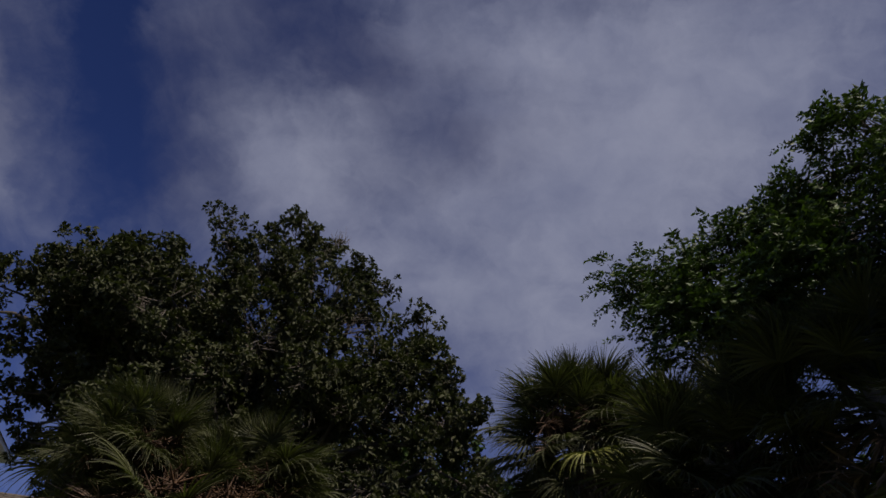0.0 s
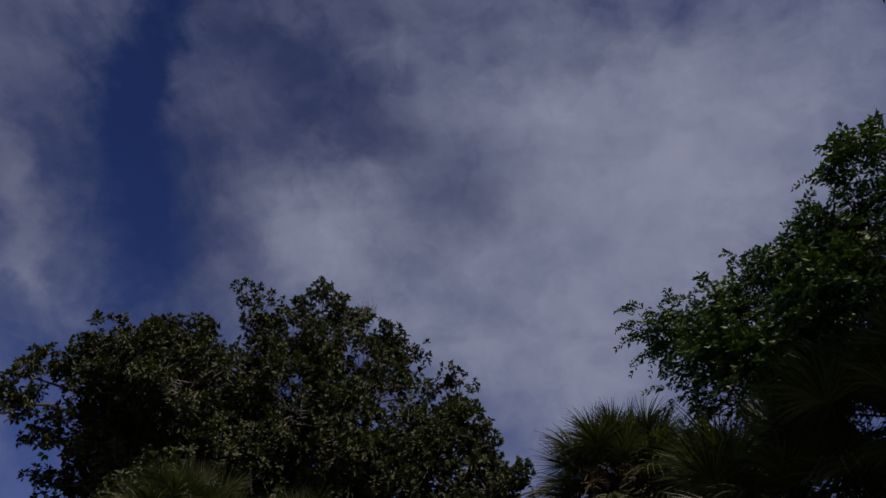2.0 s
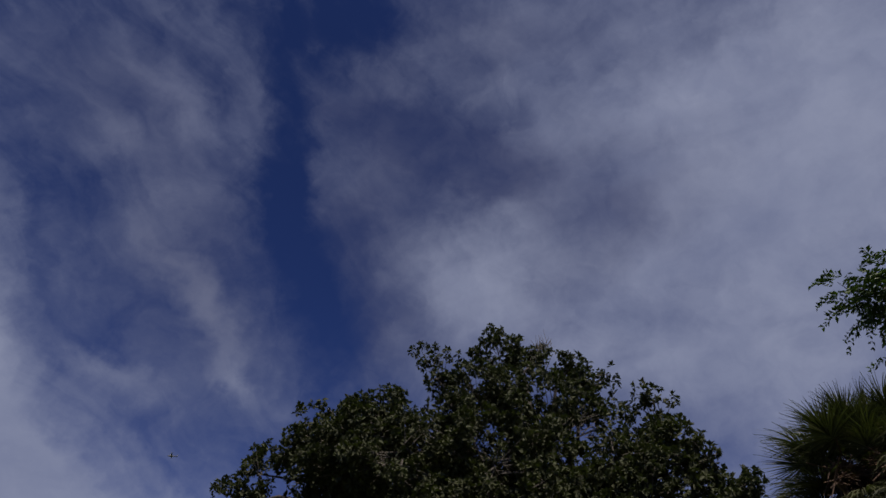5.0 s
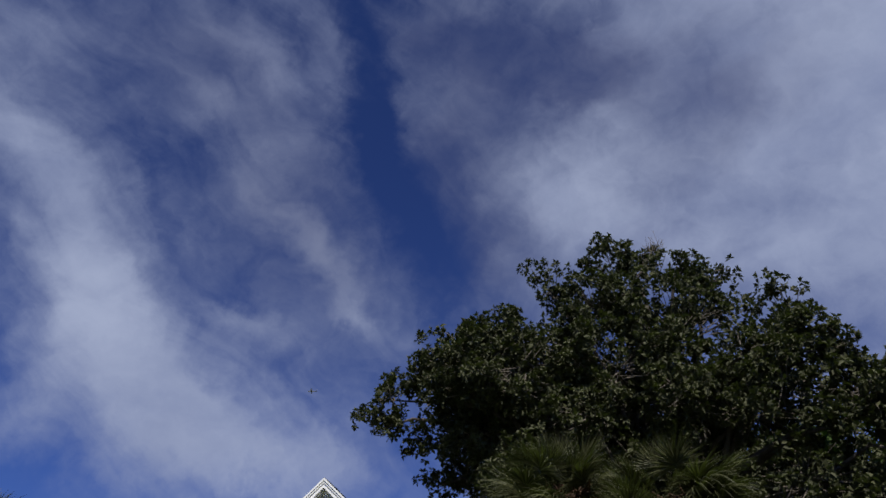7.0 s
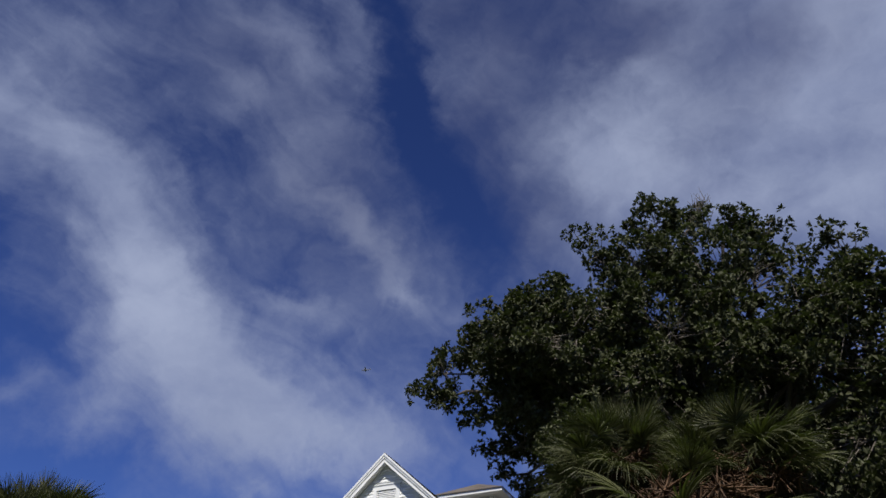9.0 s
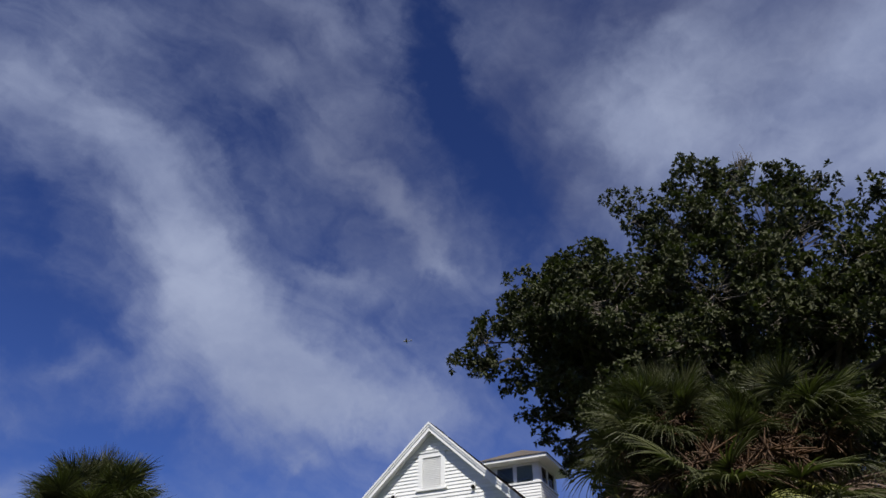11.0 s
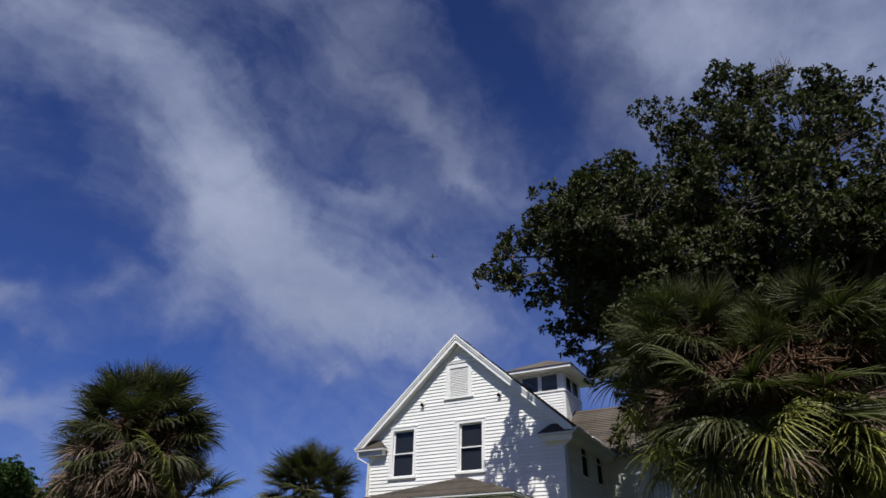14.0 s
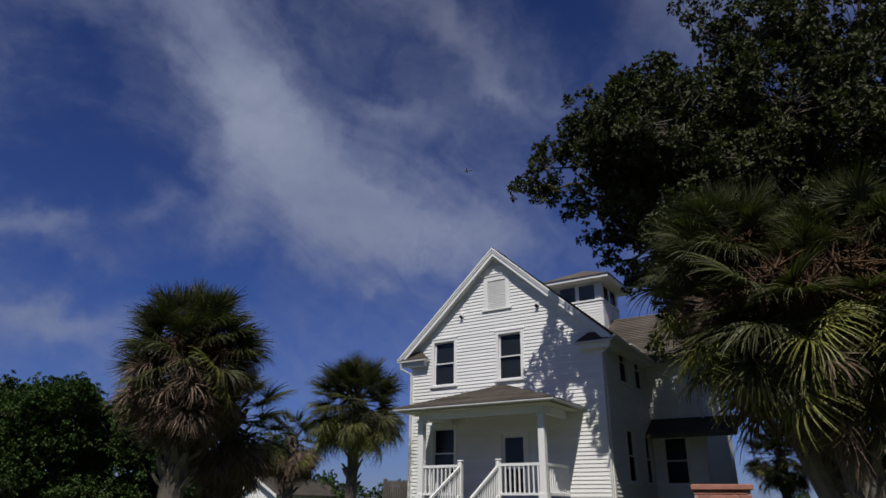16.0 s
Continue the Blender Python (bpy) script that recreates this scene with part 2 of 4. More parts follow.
RED_BLOCK = material("red_block", (0.30, 0.115, 0.085), (0.48, 0.23, 0.18), 4.0, 0.85, 0.5, fine=50, spread=0.15)
MORTAR = material("mortar", (0.35, 0.27, 0.24), (0.45, 0.36, 0.32), 6.0, 0.9, 0.3)
GREY_WOOD = material("grey_wood", (0.07, 0.062, 0.055), (0.14, 0.125, 0.11), 4.0, 0.85, 0.4, spread=0.2, stretch=(1, 1, 0.2))
PLANE_PAINT = material("aircraft_paint", (0.10, 0.105, 0.115), (0.14, 0.145, 0.155), 0.5, 0.4, 0.0)


# ---- mesh helpers ----
def mesh_of(name, bm, mat):
    data = bpy.data.meshes.new(name)
    bmesh.ops.recalc_face_normals(bm, faces=bm.faces)
    bm.to_mesh(data)
    bm.free()
    data.materials.append(mat)
    return data


def part(name, bm, mat, parent=None, label="", m=None):
    """One mesh object from a bmesh (or a ready mesh), under its thing."""
    ob = new(name, bm if isinstance(bm, bpy.types.Mesh) else mesh_of(name, bm, mat))
    ob.parent = parent
    if m is not None:
        ob.matrix_basis = m
    return tagged(ob, label)


def thing(name, m, label, category, group="", kind=""):
    ob = new(name)
    ob.empty_display_size = 0.3
    ob.matrix_basis = m
    return tagged(ob, label, category, group, kind)


def box(bm, x0, y0, z0, x1, y1, z1, bevel=0.0):
    made = bmesh.ops.create_cube(bm, size=1.0, matrix=Matrix.LocRotScale(((x0 + x1) / 2, (y0 + y1) / 2, (z0 + z1) / 2), None, (x1 - x0, y1 - y0, z1 - z0)))
    if bevel:
        edges = list({e for v in made["verts"] for e in v.link_edges})
        bmesh.ops.bevel(bm, geom=edges, offset=bevel, segments=1, affect="EDGES")
    return bm


def boxed(*corners, bevel=0.0):
    return box(bmesh.new(), *corners, bevel=bevel)


def solid(bm, outline, way):
    """A flat outline pushed along a vector into a solid."""
    low = [bm.verts.new(p) for p in outline]
    high = [bm.verts.new(Vector(p) + Vector(way)) for p in outline]
    bm.faces.new(low), bm.faces.new(high[::-1])
    for i in range(len(low)):
        j = (i + 1) % len(low)
        bm.faces.new((low[i], high[i], high[j], low[j]))
    return bm


def tube(bm, points, radii, sides=8):
    """A tapered round limb along points."""
    rings = []
    for i, p in enumerate(points):
        way = (Vector(points[min(i + 1, len(points) - 1)]) - Vector(points[max(i - 1, 0)])).normalized()
        side = way.orthogonal().normalized() if not rings else (last - way * last.dot(way)).normalized()
        last = side
        up = way.cross(side)
        rings.append([bm.verts.new(Vector(p) + (side * math.cos(a) + up * math.sin(a)) * radii[i]) for a in (2 * math.pi * k / sides for k in range(sides))])
    for a, b in zip(rings, rings[1:]):
        for k in range(sides):
            bm.faces.new((a[k], a[(k + 1) % sides], b[(k + 1) % sides], b[k]))
    bm.faces.new(rings[0][::-1]), bm.faces.new(rings[-1])
    return bm


def bulk(name, verts, faces, mat):
    """A mesh from number arrays: verts (n, 3), faces (m, 3 or 4)."""
    data = bpy.data.meshes.new(name)
    sides = faces.shape[1]
    data.vertices.add(len(verts)), data.loops.add(faces.size), data.polygons.add(len(faces))
    data.vertices.foreach_set("co", np.asarray(verts, np.float32).ravel())
    data.loops.foreach_set("vertex_index", np.asarray(faces, np.int32).ravel())
    data.polygons.foreach_set("loop_start", np.arange(0, faces.size, sides, dtype=np.int32))
    data.update(calc_edges=True)
    data.materials.append(mat)
    return data


def spot(az, el, d):
    """The place at a bearing and height in degrees, d metres over the ground from the middle of the lawn."""
    return Vector((d * math.sin(radians(az)), d * math.cos(radians(az)), 1.6 + d * math.tan(radians(el))))


def units(rng, n):
    v = rng.normal(size=(n, 3))
    return v / np.linalg.norm(v, axis=1)[:, None]


def leaf_mesh(name, mat, base, way, length, width, rng, fold=0.35, facing=None):
    """Folded leaves: base points, unit directions, lengths and widths; facing: where their upper sides turn."""
    n = len(base)
    side = np.cross(way, units(rng, n) if facing is None else facing)
    side /= np.linalg.norm(side, axis=1)[:, None] + 1e-9
    up = np.cross(side, way)
    L, W = length[:, None], width[:, None]
    middle = base + way * L * 0.5
    verts = np.stack([base, middle + side * W * 0.5 + up * W * fold, base + way * L - up * L * 0.12, middle - side * W * 0.5 + up * W * fold], 1).reshape(-1, 3)
    k = np.arange(n)[:, None] * 4
    faces = np.concatenate([k + [0, 1, 2], k + [0, 2, 3]])
    return bulk(name, verts, faces, mat)


def strips(name, mat, starts, ends, r0, r1):
    """Thin three-sided twigs from starts to ends."""
    n = len(starts)
    way = ends - starts
    way /= np.linalg.norm(way, axis=1)[:, None] + 1e-9
    side = np.cross(way, np.array([0.31, 0.52, 0.79]))
    side /= np.linalg.norm(side, axis=1)[:, None] + 1e-9
    up = np.cross(way, side)
    rings = []
    for p, r in ((starts, r0), (ends, r1)):
        for a in (0, 2.094, 4.189):
            rings.append(p + (side * math.cos(a) + up * math.sin(a)) * r)
    verts = np.stack(rings, 1).reshape(-1, 3)
    k = np.arange(n)[:, None] * 6
    faces = np.concatenate([k + [0, 1, 4, 3], k + [1, 2, 5, 4], k + [2, 0, 3, 5]])
    return bulk(name, verts, faces, mat)


def crown_points(rng, boughs, per_bough, shell=0.55):
    """Centres of leaf clumps round the boughs (place, size): each bough splits into smaller heads, so that the crown is knobbly with gaps."""
    places, owners = [], []
    for i, (c, r) in enumerate(boughs):
        rng = np.random.default_rng(int(abs(c[0] * 311 + c[1] * 173 + c[2] * 97) * 10))
        knobs = 7 if r < 1.35 else 12
        heads = units(rng, knobs) * r * (0.45 + 0.42 * rng.random((knobs, 1))) * [1.0, 1.0, 0.85]
        heads[0] *= 0.2
        n = int(per_bough * r * r)
        pick = rng.integers(0, knobs, n)
        v = units(rng, n)
        v[:, 2] = np.where(v[:, 2] < -0.6, -v[:, 2] * 0.6, v[:, 2])
        reach = (0.14 + 0.25 * r) * (shell + (1 - shell) * rng.random(n) ** 0.6) * (0.8 + 0.4 * rng.random(n))
        places.append(np.array(c) + heads[pick] + v * reach[:, None])
        owners += [i] * n
    return np.concatenate(places), np.array(owners)


# ---- ground ----
bm = bmesh.new()
bmesh.ops.create_grid(bm, x_segments=40, y_segments=40, size=2500)
tagged(part("ground", bm, GRASS), "mown green lawn reaching to the horizon", "lawn", kind="structure")


# ---- the white house ----
HOUSE = pose(-1.11, 24.37, 0, 0, 0, -32.5)
house = thing("house", HOUSE, "two-storey white clapboard house with gabled grey shingle roof", "house")
WIDE, DEEP, EAVE, RIDGE, MID, FLOOR = 7.35, 9.3, 6.89, 10.185, 3.625, 1.78
PITCH = (RIDGE - EAVE) / MID
BOARD = 0.118


def clapboards(parent, along, out, z0, z1, span, holes, name="clapboard"):
    """Lapped boards on a wall: along and out are unit vectors from the wall's foot; span(z) gives both ends; holes are (u0, z0, u1, z1)."""
    z = z0
    while z < z1 - 0.02:
        top = min(z + BOARD + 0.015, z1)
        u0, u1 = span(z + BOARD * 0.6)
        pieces = [(u0, u1)]
        for a, b, c, d in holes:
            if z + BOARD > b + 0.01 and z < d - 0.01:
                pieces = [q for p in pieces for q in ((p[0], min(p[1], a)), (max(p[0], c), p[1])) if q[1] - q[0] > 0.03]
        for a, b in pieces:
            bm = bmesh.new()
            foot, head = out * 0.034, out * 0.006
            outline = [along * a + foot + Vector((0, 0, z)), along * a + head + Vector((0, 0, top)), along * a + Vector((0, 0, top)), along * a + Vector((0, 0, z))]
            solid(bm, outline, along * (b - a))
            part(name, bm, PAINT, parent)
        z += BOARD


def wall_sheet(outline, way, holes, u_axis):
    """A wall 0.14 m thick out of upright strips, with real openings."""
    bm = bmesh.new()
    cuts = sorted({outline[0], outline[1], *[c for h in holes for c in (h[0], h[2])], *outline[2]})
    for a, b in zip(cuts, cuts[1:]):
        m = (a + b) / 2
        levels = [0.0] + [z for h in sorted(holes, key=lambda q: q[1]) if h[0] < m < h[2] for z in (h[1], h[3])]
        for lo, hi in zip(levels[::2], levels[1::2] + [None]):
            ta, tb = (outline[3](a), outline[3](b)) if hi is None else (hi, hi)
            corners = [u_axis * a + Vector((0, 0, lo)), u_axis * b + Vector((0, 0, lo)), u_axis * b + Vector((0, 0, tb)), u_axis * a + Vector((0, 0, ta))]
            solid(bm, corners, way)
    return bm


X, Y = Vector((1, 0, 0)), Vector((0, 1, 0))
gable_top = lambda u: EAVE + 0.05 + PITCH * (MID - abs(u - MID)) if u < 2 * MID else EAVE + 0.05
gable_ends = lambda z: (0.0, WIDE) if z < EAVE else (max(0.0, (z - EAVE) / PITCH + 0.05), min(WIDE, 2 * MID - (z - EAVE) / PITCH - 0.05))
# openings (u0, z0, u1, z1) of the glazed part with its frame
UP = [(1.00, 5.60, 1.85, 7.17), (3.64, 5.60, 4.49, 7.17)]
LOW = [(1.00, 2.45, 1.85, 4.10)]
DOOR = (3.66, FLOOR, 4.54, 3.80)
VENT = (3.26, 8.14, 3.98, 9.17)
front_holes = UP + LOW + [DOOR, VENT]
wall_front = part("wall", wall_sheet((0.0, WIDE, [MID], gable_top), Y * 0.14, front_holes, X), PAINT, house, "white painted clapboard gable wall")
side_holes = [(1.35, 5.45, 2.15, 6.85), (3.0, 5.45, 3.8, 6.85), (1.5, 2.35, 2.3, 3.95), (3.45, 2.35, 4.15, 3.95)]
wall_side = part("wall", wall_sheet((0.14, DEEP - 0.14, [], lambda u: EAVE), X * -0.14, side_holes, Y), PAINT, house, m=pose(WIDE, 0, 0))
part("wall", boxed(0, 0.14, 0, 0.14, DEEP - 0.14, EAVE), PAINT, house)
bm = bmesh.new()
solid(bm, [(0, DEEP, 0), (WIDE, DEEP, 0), (WIDE, DEEP, EAVE), (MID, DEEP, EAVE), (0, DEEP, EAVE)], Y * -0.14)
part("wall", bm, PAINT, house)
part("interior_floor", boxed(0.14, 0.14, 4.5, WIDE - 0.14, DEEP - 0.14, 4.75), ROOM, house, "dark upper floor inside the house")
part("interior_wall", boxed(0.14, 2.6, 0, WIDE - 0.14, 2.7, 6.5), ROOM, house, "dim interior partition wall")


def window(parent, m, w, h, screen=True, trim=0.11):
    """A double-hung sash window in the plane x-z, its opening's foot at the origin, facing -y."""
    ob = thing("window", m, "", "")
    ob.parent = parent
    bm = bmesh.new()
    for a in ((-trim, 0, 0, h + trim), (w, 0, w + trim, h + trim), (0, h, w, h + trim)):
        box(bm, a[0], -0.045, a[1], a[2], 0.02, a[3], 0.006)
    box(bm, -trim - 0.03, -0.065, h + trim, w + trim + 0.03, 0.02, h + trim + 0.035)
    part("window_frame", bm, TRIM, ob)
    part("window_sill", boxed(-trim - 0.03, -0.09, -0.075, w + trim + 0.03, 0.03, 0.0, bevel=0.008), TRIM, ob)
    for lo, hi, y in ((0.0, h / 2 + 0.02, 0.035), (h / 2 - 0.02, h, 0.065)):
        bm = bmesh.new()
        for a in ((0, lo, 0.045, hi), (w - 0.045, lo, w, hi), (0.045, lo, w - 0.045, lo + 0.045), (0.045, hi - 0.04, w - 0.045, hi)):
            box(bm, a[0], y - 0.015, a[1], a[2], y + 0.015, a[3])
        part("sash", bm, TRIM, ob)
        part("pane", boxed(0.045, y - 0.003, lo + 0.045, w - 0.045, y + 0.003, hi - 0.04), GLASS, ob).visible_shadow = False
    # a flat dark sheet behind the panes
    if screen:
        part("blind", boxed(0.0, 0.10, 0.0, w, 0.108, h), SCREEN, ob, "flat dark sheet behind the glass")
    return ob


for a, b, c, d in UP + LOW:
    window(house, pose(a, 0, b), c - a, d - b)
for a, b, c, d in side_holes:
    window(house, pose(WIDE, a, b, 0, 0, 90), c - a, d - b)

# louvred vent under the gable's tip
a, b, c, d = VENT
vent = thing("gable_vent", pose(a, 0, b), "", "")
vent.parent = house
bm = bmesh.new()
for q in ((-0.15, -0.02, 0.0, d - b + 0.16), (c - a, -0.02, c - a + 0.15, d - b + 0.16), (0, d - b, c - a, d - b + 0.16)):
    box(bm, q[0], -0.05, q[1], q[2], 0.02, q[3])
part("frame", bm, TRIM, vent)
part("sill", boxed(-0.22, -0.085, -0.085, c - a + 0.22, 0.02, -0.02, bevel=0.006), TRIM, vent)
part("cap", boxed(-0.2, -0.075, d - b + 0.16, c - a + 0.2, 0.02, d - b + 0.20), TRIM, vent)
part("backing", boxed(0, 0.09, -0.02, c - a, 0.11, d - b), PAINT, vent)
count = 17
slat = None
for i in range(count):
    z = -0.01 + (d - b) * (i + 0.5) / count
    if slat is None:
        bm = bmesh.new()
        solid(bm, [(0, -0.03, -0.036), (0, -0.022, -0.042), (0, 0.03, 0.036), (0, 0.022, 0.042)], X * (c - a))
        slat = mesh_of("slat", bm, TRIM)
    part("slat", slat, TRIM, vent, m=pose(0, 0, z))

# front door behind the porch rail
a, b, c, d = DOOR
door = thing("door", pose(a, 0, b), "white front door with a tall dark glazed screen", "")
door.parent = house
bm = bmesh.new()
for q in ((-0.11, 0, 0.0, d - b + 0.11), (c - a, 0, c - a + 0.11, d - b + 0.11), (0, d - b, c - a, d - b + 0.11)):
    box(bm, q[0], -0.045, q[1], q[2], 0.02, q[3])
part("frame", bm, TRIM, door)
bm = bmesh.new()
for q in ((0.0, 0.0, 0.11, d - b), (c - a - 0.11, 0, c - a, d - b), (0.11, 0, c - a - 0.11, 0.25), (0.11, d - b - 0.1, c - a - 0.11, d - b), (0.11, 0.95, c - a - 0.11, 1.05)):
    box(bm, q[0], 0.03, q[1], q[2], 0.07, q[3])
part("door_leaf", bm, TRIM, door)
part("pane", boxed(0.11, 0.045, 0.25, c - a - 0.11, 0.055, 0.95), GLASS, door)
part("pane", boxed(0.11, 0.045, 1.05, c - a - 0.11, 0.055, d - b - 0.1), GLASS, door)
# a flat dark sheet behind the door's panes
part("curtain", boxed(0.0, 0.10, 0.0, c - a, 0.108, d - b), SCREEN, door)
bm = bmesh.new()
bmesh.ops.create_uvsphere(bm, u_segments=10, v_segments=8, radius=0.035)
part("door_knob", bm, BRASS, door, m=pose(c - a - 0.06, 0.0, 1.0))

# corner boards, frieze and gable lamps
for u in (0.0, WIDE - 0.11):
    part("corner_board", boxed(u, -0.036, 0, u + 0.11, 0.0, EAVE - 0.45), TRIM, house)
part("corner_board", boxed(WIDE, -0.036, 0, WIDE + 0.036, 0.11, EAVE - 0.45), TRIM, house)
for u, z in ((2.20, 8.02), (5.18, 8.0)):
    lamp = thing("flood_lamp", pose(u, -0.03, z), "small dark flood lamp on the gable wall", "")
    lamp.parent = house
    part("mount", boxed(-0.06, -0.05, -0.03, 0.06, 0.0, 0.11, bevel=0.01), TRIM, lamp)
    bm = bmesh.new()
    tube(bm, [(0, -0.05, 0.0), (0, -0.09, -0.03), (0, -0.12, -0.05)], [0.03, 0.06, 0.065], 12)
    part("lamp_head", bm, BRASS, lamp)

# main roof: two slopes, shingle courses, barge boards, soffits, ridge cap
OVER, RAKE = 0.34, 0.30
HIP = 0.7
WALL_BACK = 4.1
for side in (-1, 1):
    reach = MID + OVER if side < 0 else WIDE - MID + OVER
    tip = (MID, RIDGE + 0.12)
    low = (MID + side * reach, RIDGE + 0.12 - reach * PITCH)
    back = HIP + reach * 0.95
    bm = bmesh.new()
    top = [bm.verts.new(p) for p in ((tip[0], -RAKE, tip[1]), (low[0], -RAKE, low[1]), (low[0], back, low[1]), (tip[0], HIP, tip[1]))]
    under = [bm.verts.new(v.co - Vector((0, 0, 0.05))) for v in top]
    bm.faces.new(top), bm.faces.new(under[::-1])
    for k in range(4):
        bm.faces.new((top[k], under[k], under[(k + 1) % 4], top[(k + 1) % 4]))
    roof = part("roof", bm, SHINGLE, house, "grey asphalt shingle roof slope")
    # shingle courses
    n = int(reach * math.hypot(1, PITCH) / 0.145)
    fall = Vector((side, 0, -PITCH)).normalized()
    up = Vector((side * PITCH, 0, 1)).normalized()
    for i in range(n):
        start = Vector((tip[0], -RAKE - 0.02, tip[1])) + fall * 0.145 * i
        bm = bmesh.new()
        solid(bm, [start, start + up * 0.006, start + fall * 0.15 + up * 0.024, start + fall * 0.15], Y * (HIP + RAKE + (back - HIP) * i / n))
        part("shingle_course", bm, SHINGLE, roof)
    # barge board with a moulding, at the front
    bm = bmesh.new()
    drop = Vector((0, 0, -0.24))
    p, q = Vector((tip[0], -RAKE, tip[1] - 0.052)), Vector((low[0], -RAKE, low[1] - 0.052))
    solid(bm, [p, q, q + drop, p + drop], Y * 0.035)
    part("barge_board", bm, TRIM, house)
    bm = bmesh.new()
    solid(bm, [p + Y * -0.03, q + Y * -0.03, q + drop * 0.36 + Y * -0.03, p + drop * 0.36 + Y * -0.03], Y * 0.028)
    part("crown_moulding", bm, TRIM, house)
    bm = bmesh.new()
    lift, sink = Vector((0, -0.055, 0.075)), Vector((0, -0.055, -0.005))
    solid(bm, [p + lift, q + lift, q + sink, p + sink], Y * 0.03)
    part("rake_trim", bm, TRIM, house)
    bm = bmesh.new()
    p2, q2 = p + drop * 0.8 + Y * 0.037, q + drop * 0.8 + Y * 0.037
    solid(bm, [p2, q2, q2 + Vector((0, 0, 0.02)), p2 + Vector((0, 0, 0.02))], Y * (RAKE - 0.04))
    part("soffit", bm, TRIM, house)
    # fascia and gutter along the eave, soffit below
    x = low[0]
    part("fascia", boxed(min(x, x - side * 0.03), -RAKE + 0.04, low[1] - 0.25, max(x, x - side * 0.03), WALL_BACK, low[1] - 0.055), TRIM, house)
    inner = 0.0 if side < 0 else WIDE
    part("soffit", boxed(min(inner, x), 0.04, low[1] - 0.27, max(inner, x), WALL_BACK, low[1] - 0.252), TRIM, house)
    bm = bmesh.new()
    section = [(x + side * 0.0, -RAKE - 0.02, low[1] - 0.02), (x + side * 0.13, -RAKE - 0.02, low[1] - 0.02), (x + side * 0.115, -RAKE - 0.02, low[1] - 0.11), (x + side * 0.06, -RAKE - 0.02, low[1] - 0.14), (x, -RAKE - 0.02, low[1] - 0.14)]
    solid(bm, section, Y * (WALL_BACK + RAKE))
    part("gutter", bm, GUTTER, house, "pale metal eaves gutter")
    # boxed eave return with its own little hipped roof
    a, b = (x - 0.06, x + 1.15) if side < 0 else (x - 1.15, x + 0.06)
    z = low[1] - 0.12
    ret = thing("eave_return", pose(0, 0, 0), "boxed cornice return with a small shingled cap", "")
    ret.parent = house
    part("box", boxed(a + 0.1, -RAKE + 0.06, z - 0.22, b - 0.1, -0.035, z - 0.04), TRIM, ret)
    part("moulding", boxed(a, -RAKE - 0.05, z - 0.06, b, -0.034, z + 0.0), GUTTER, ret)
    bm = bmesh.new()
    v = [bm.verts.new(c) for c in ((a, -RAKE - 0.06, z), (b, -RAKE - 0.06, z), (b, -0.035, z), (a, -0.035, z), (a + 0.35, -0.035, z + 0.34), (b - 0.35, -0.035, z + 0.34))]
    for f in ((0, 1, 5, 4), (0, 4, 3), (1, 2, 5), (3, 4, 5, 2), (0, 3, 2, 1)):
        bm.faces.new([v[i] for i in f])
    part("cap_roof", bm, SHINGLE, ret)
bm = bmesh.new()
hip = [bm.verts.new(p) for p in ((MID, HIP, RIDGE + 0.12), (MID + 3.99, HIP + 3.8, RIDGE + 0.12 - 3.99 * PITCH), (MID - 3.99, HIP + 3.8, RIDGE + 0.12 - 3.99 * PITCH), (MID, HIP + 3.6, RIDGE - 3.5))]
for f in ((0, 1, 2), (0, 1, 3), (0, 2, 3), (1, 2, 3)):
    bm.faces.new([hip[k] for k in f])
part("hip_roof", bm, SHINGLE, house)
bm = bmesh.new()
solid(bm, [(MID - 0.16, -RAKE - 0.02, RIDGE + 0.03), (MID, -RAKE - 0.02, RIDGE + 0.165), (MID + 0.16, -RAKE - 0.02, RIDGE + 0.03), (MID, -RAKE - 0.02, RIDGE + 0.13)], Y * (HIP + RAKE))
part("ridge_cap", bm, SHINGLE, house)
# downpipes
for u, points in ((0, [(-0.3, -0.3, 6.5), (-0.3, -0.28, 6.3), (0.05, -0.1, 6.1), (0.05, -0.1, 0.3)]), (1, [(WIDE + 0.32, -0.3, 6.5), (WIDE + 0.3, -0.28, 6.3), (WIDE - 0.02, -0.1, 6.1), (WIDE - 0.02, -0.1, 0.3)])):
    part("downpipe", tube(bmesh.new(), points, [0.04] * 4, 8), GUTTER, house, "pale metal downpipe")

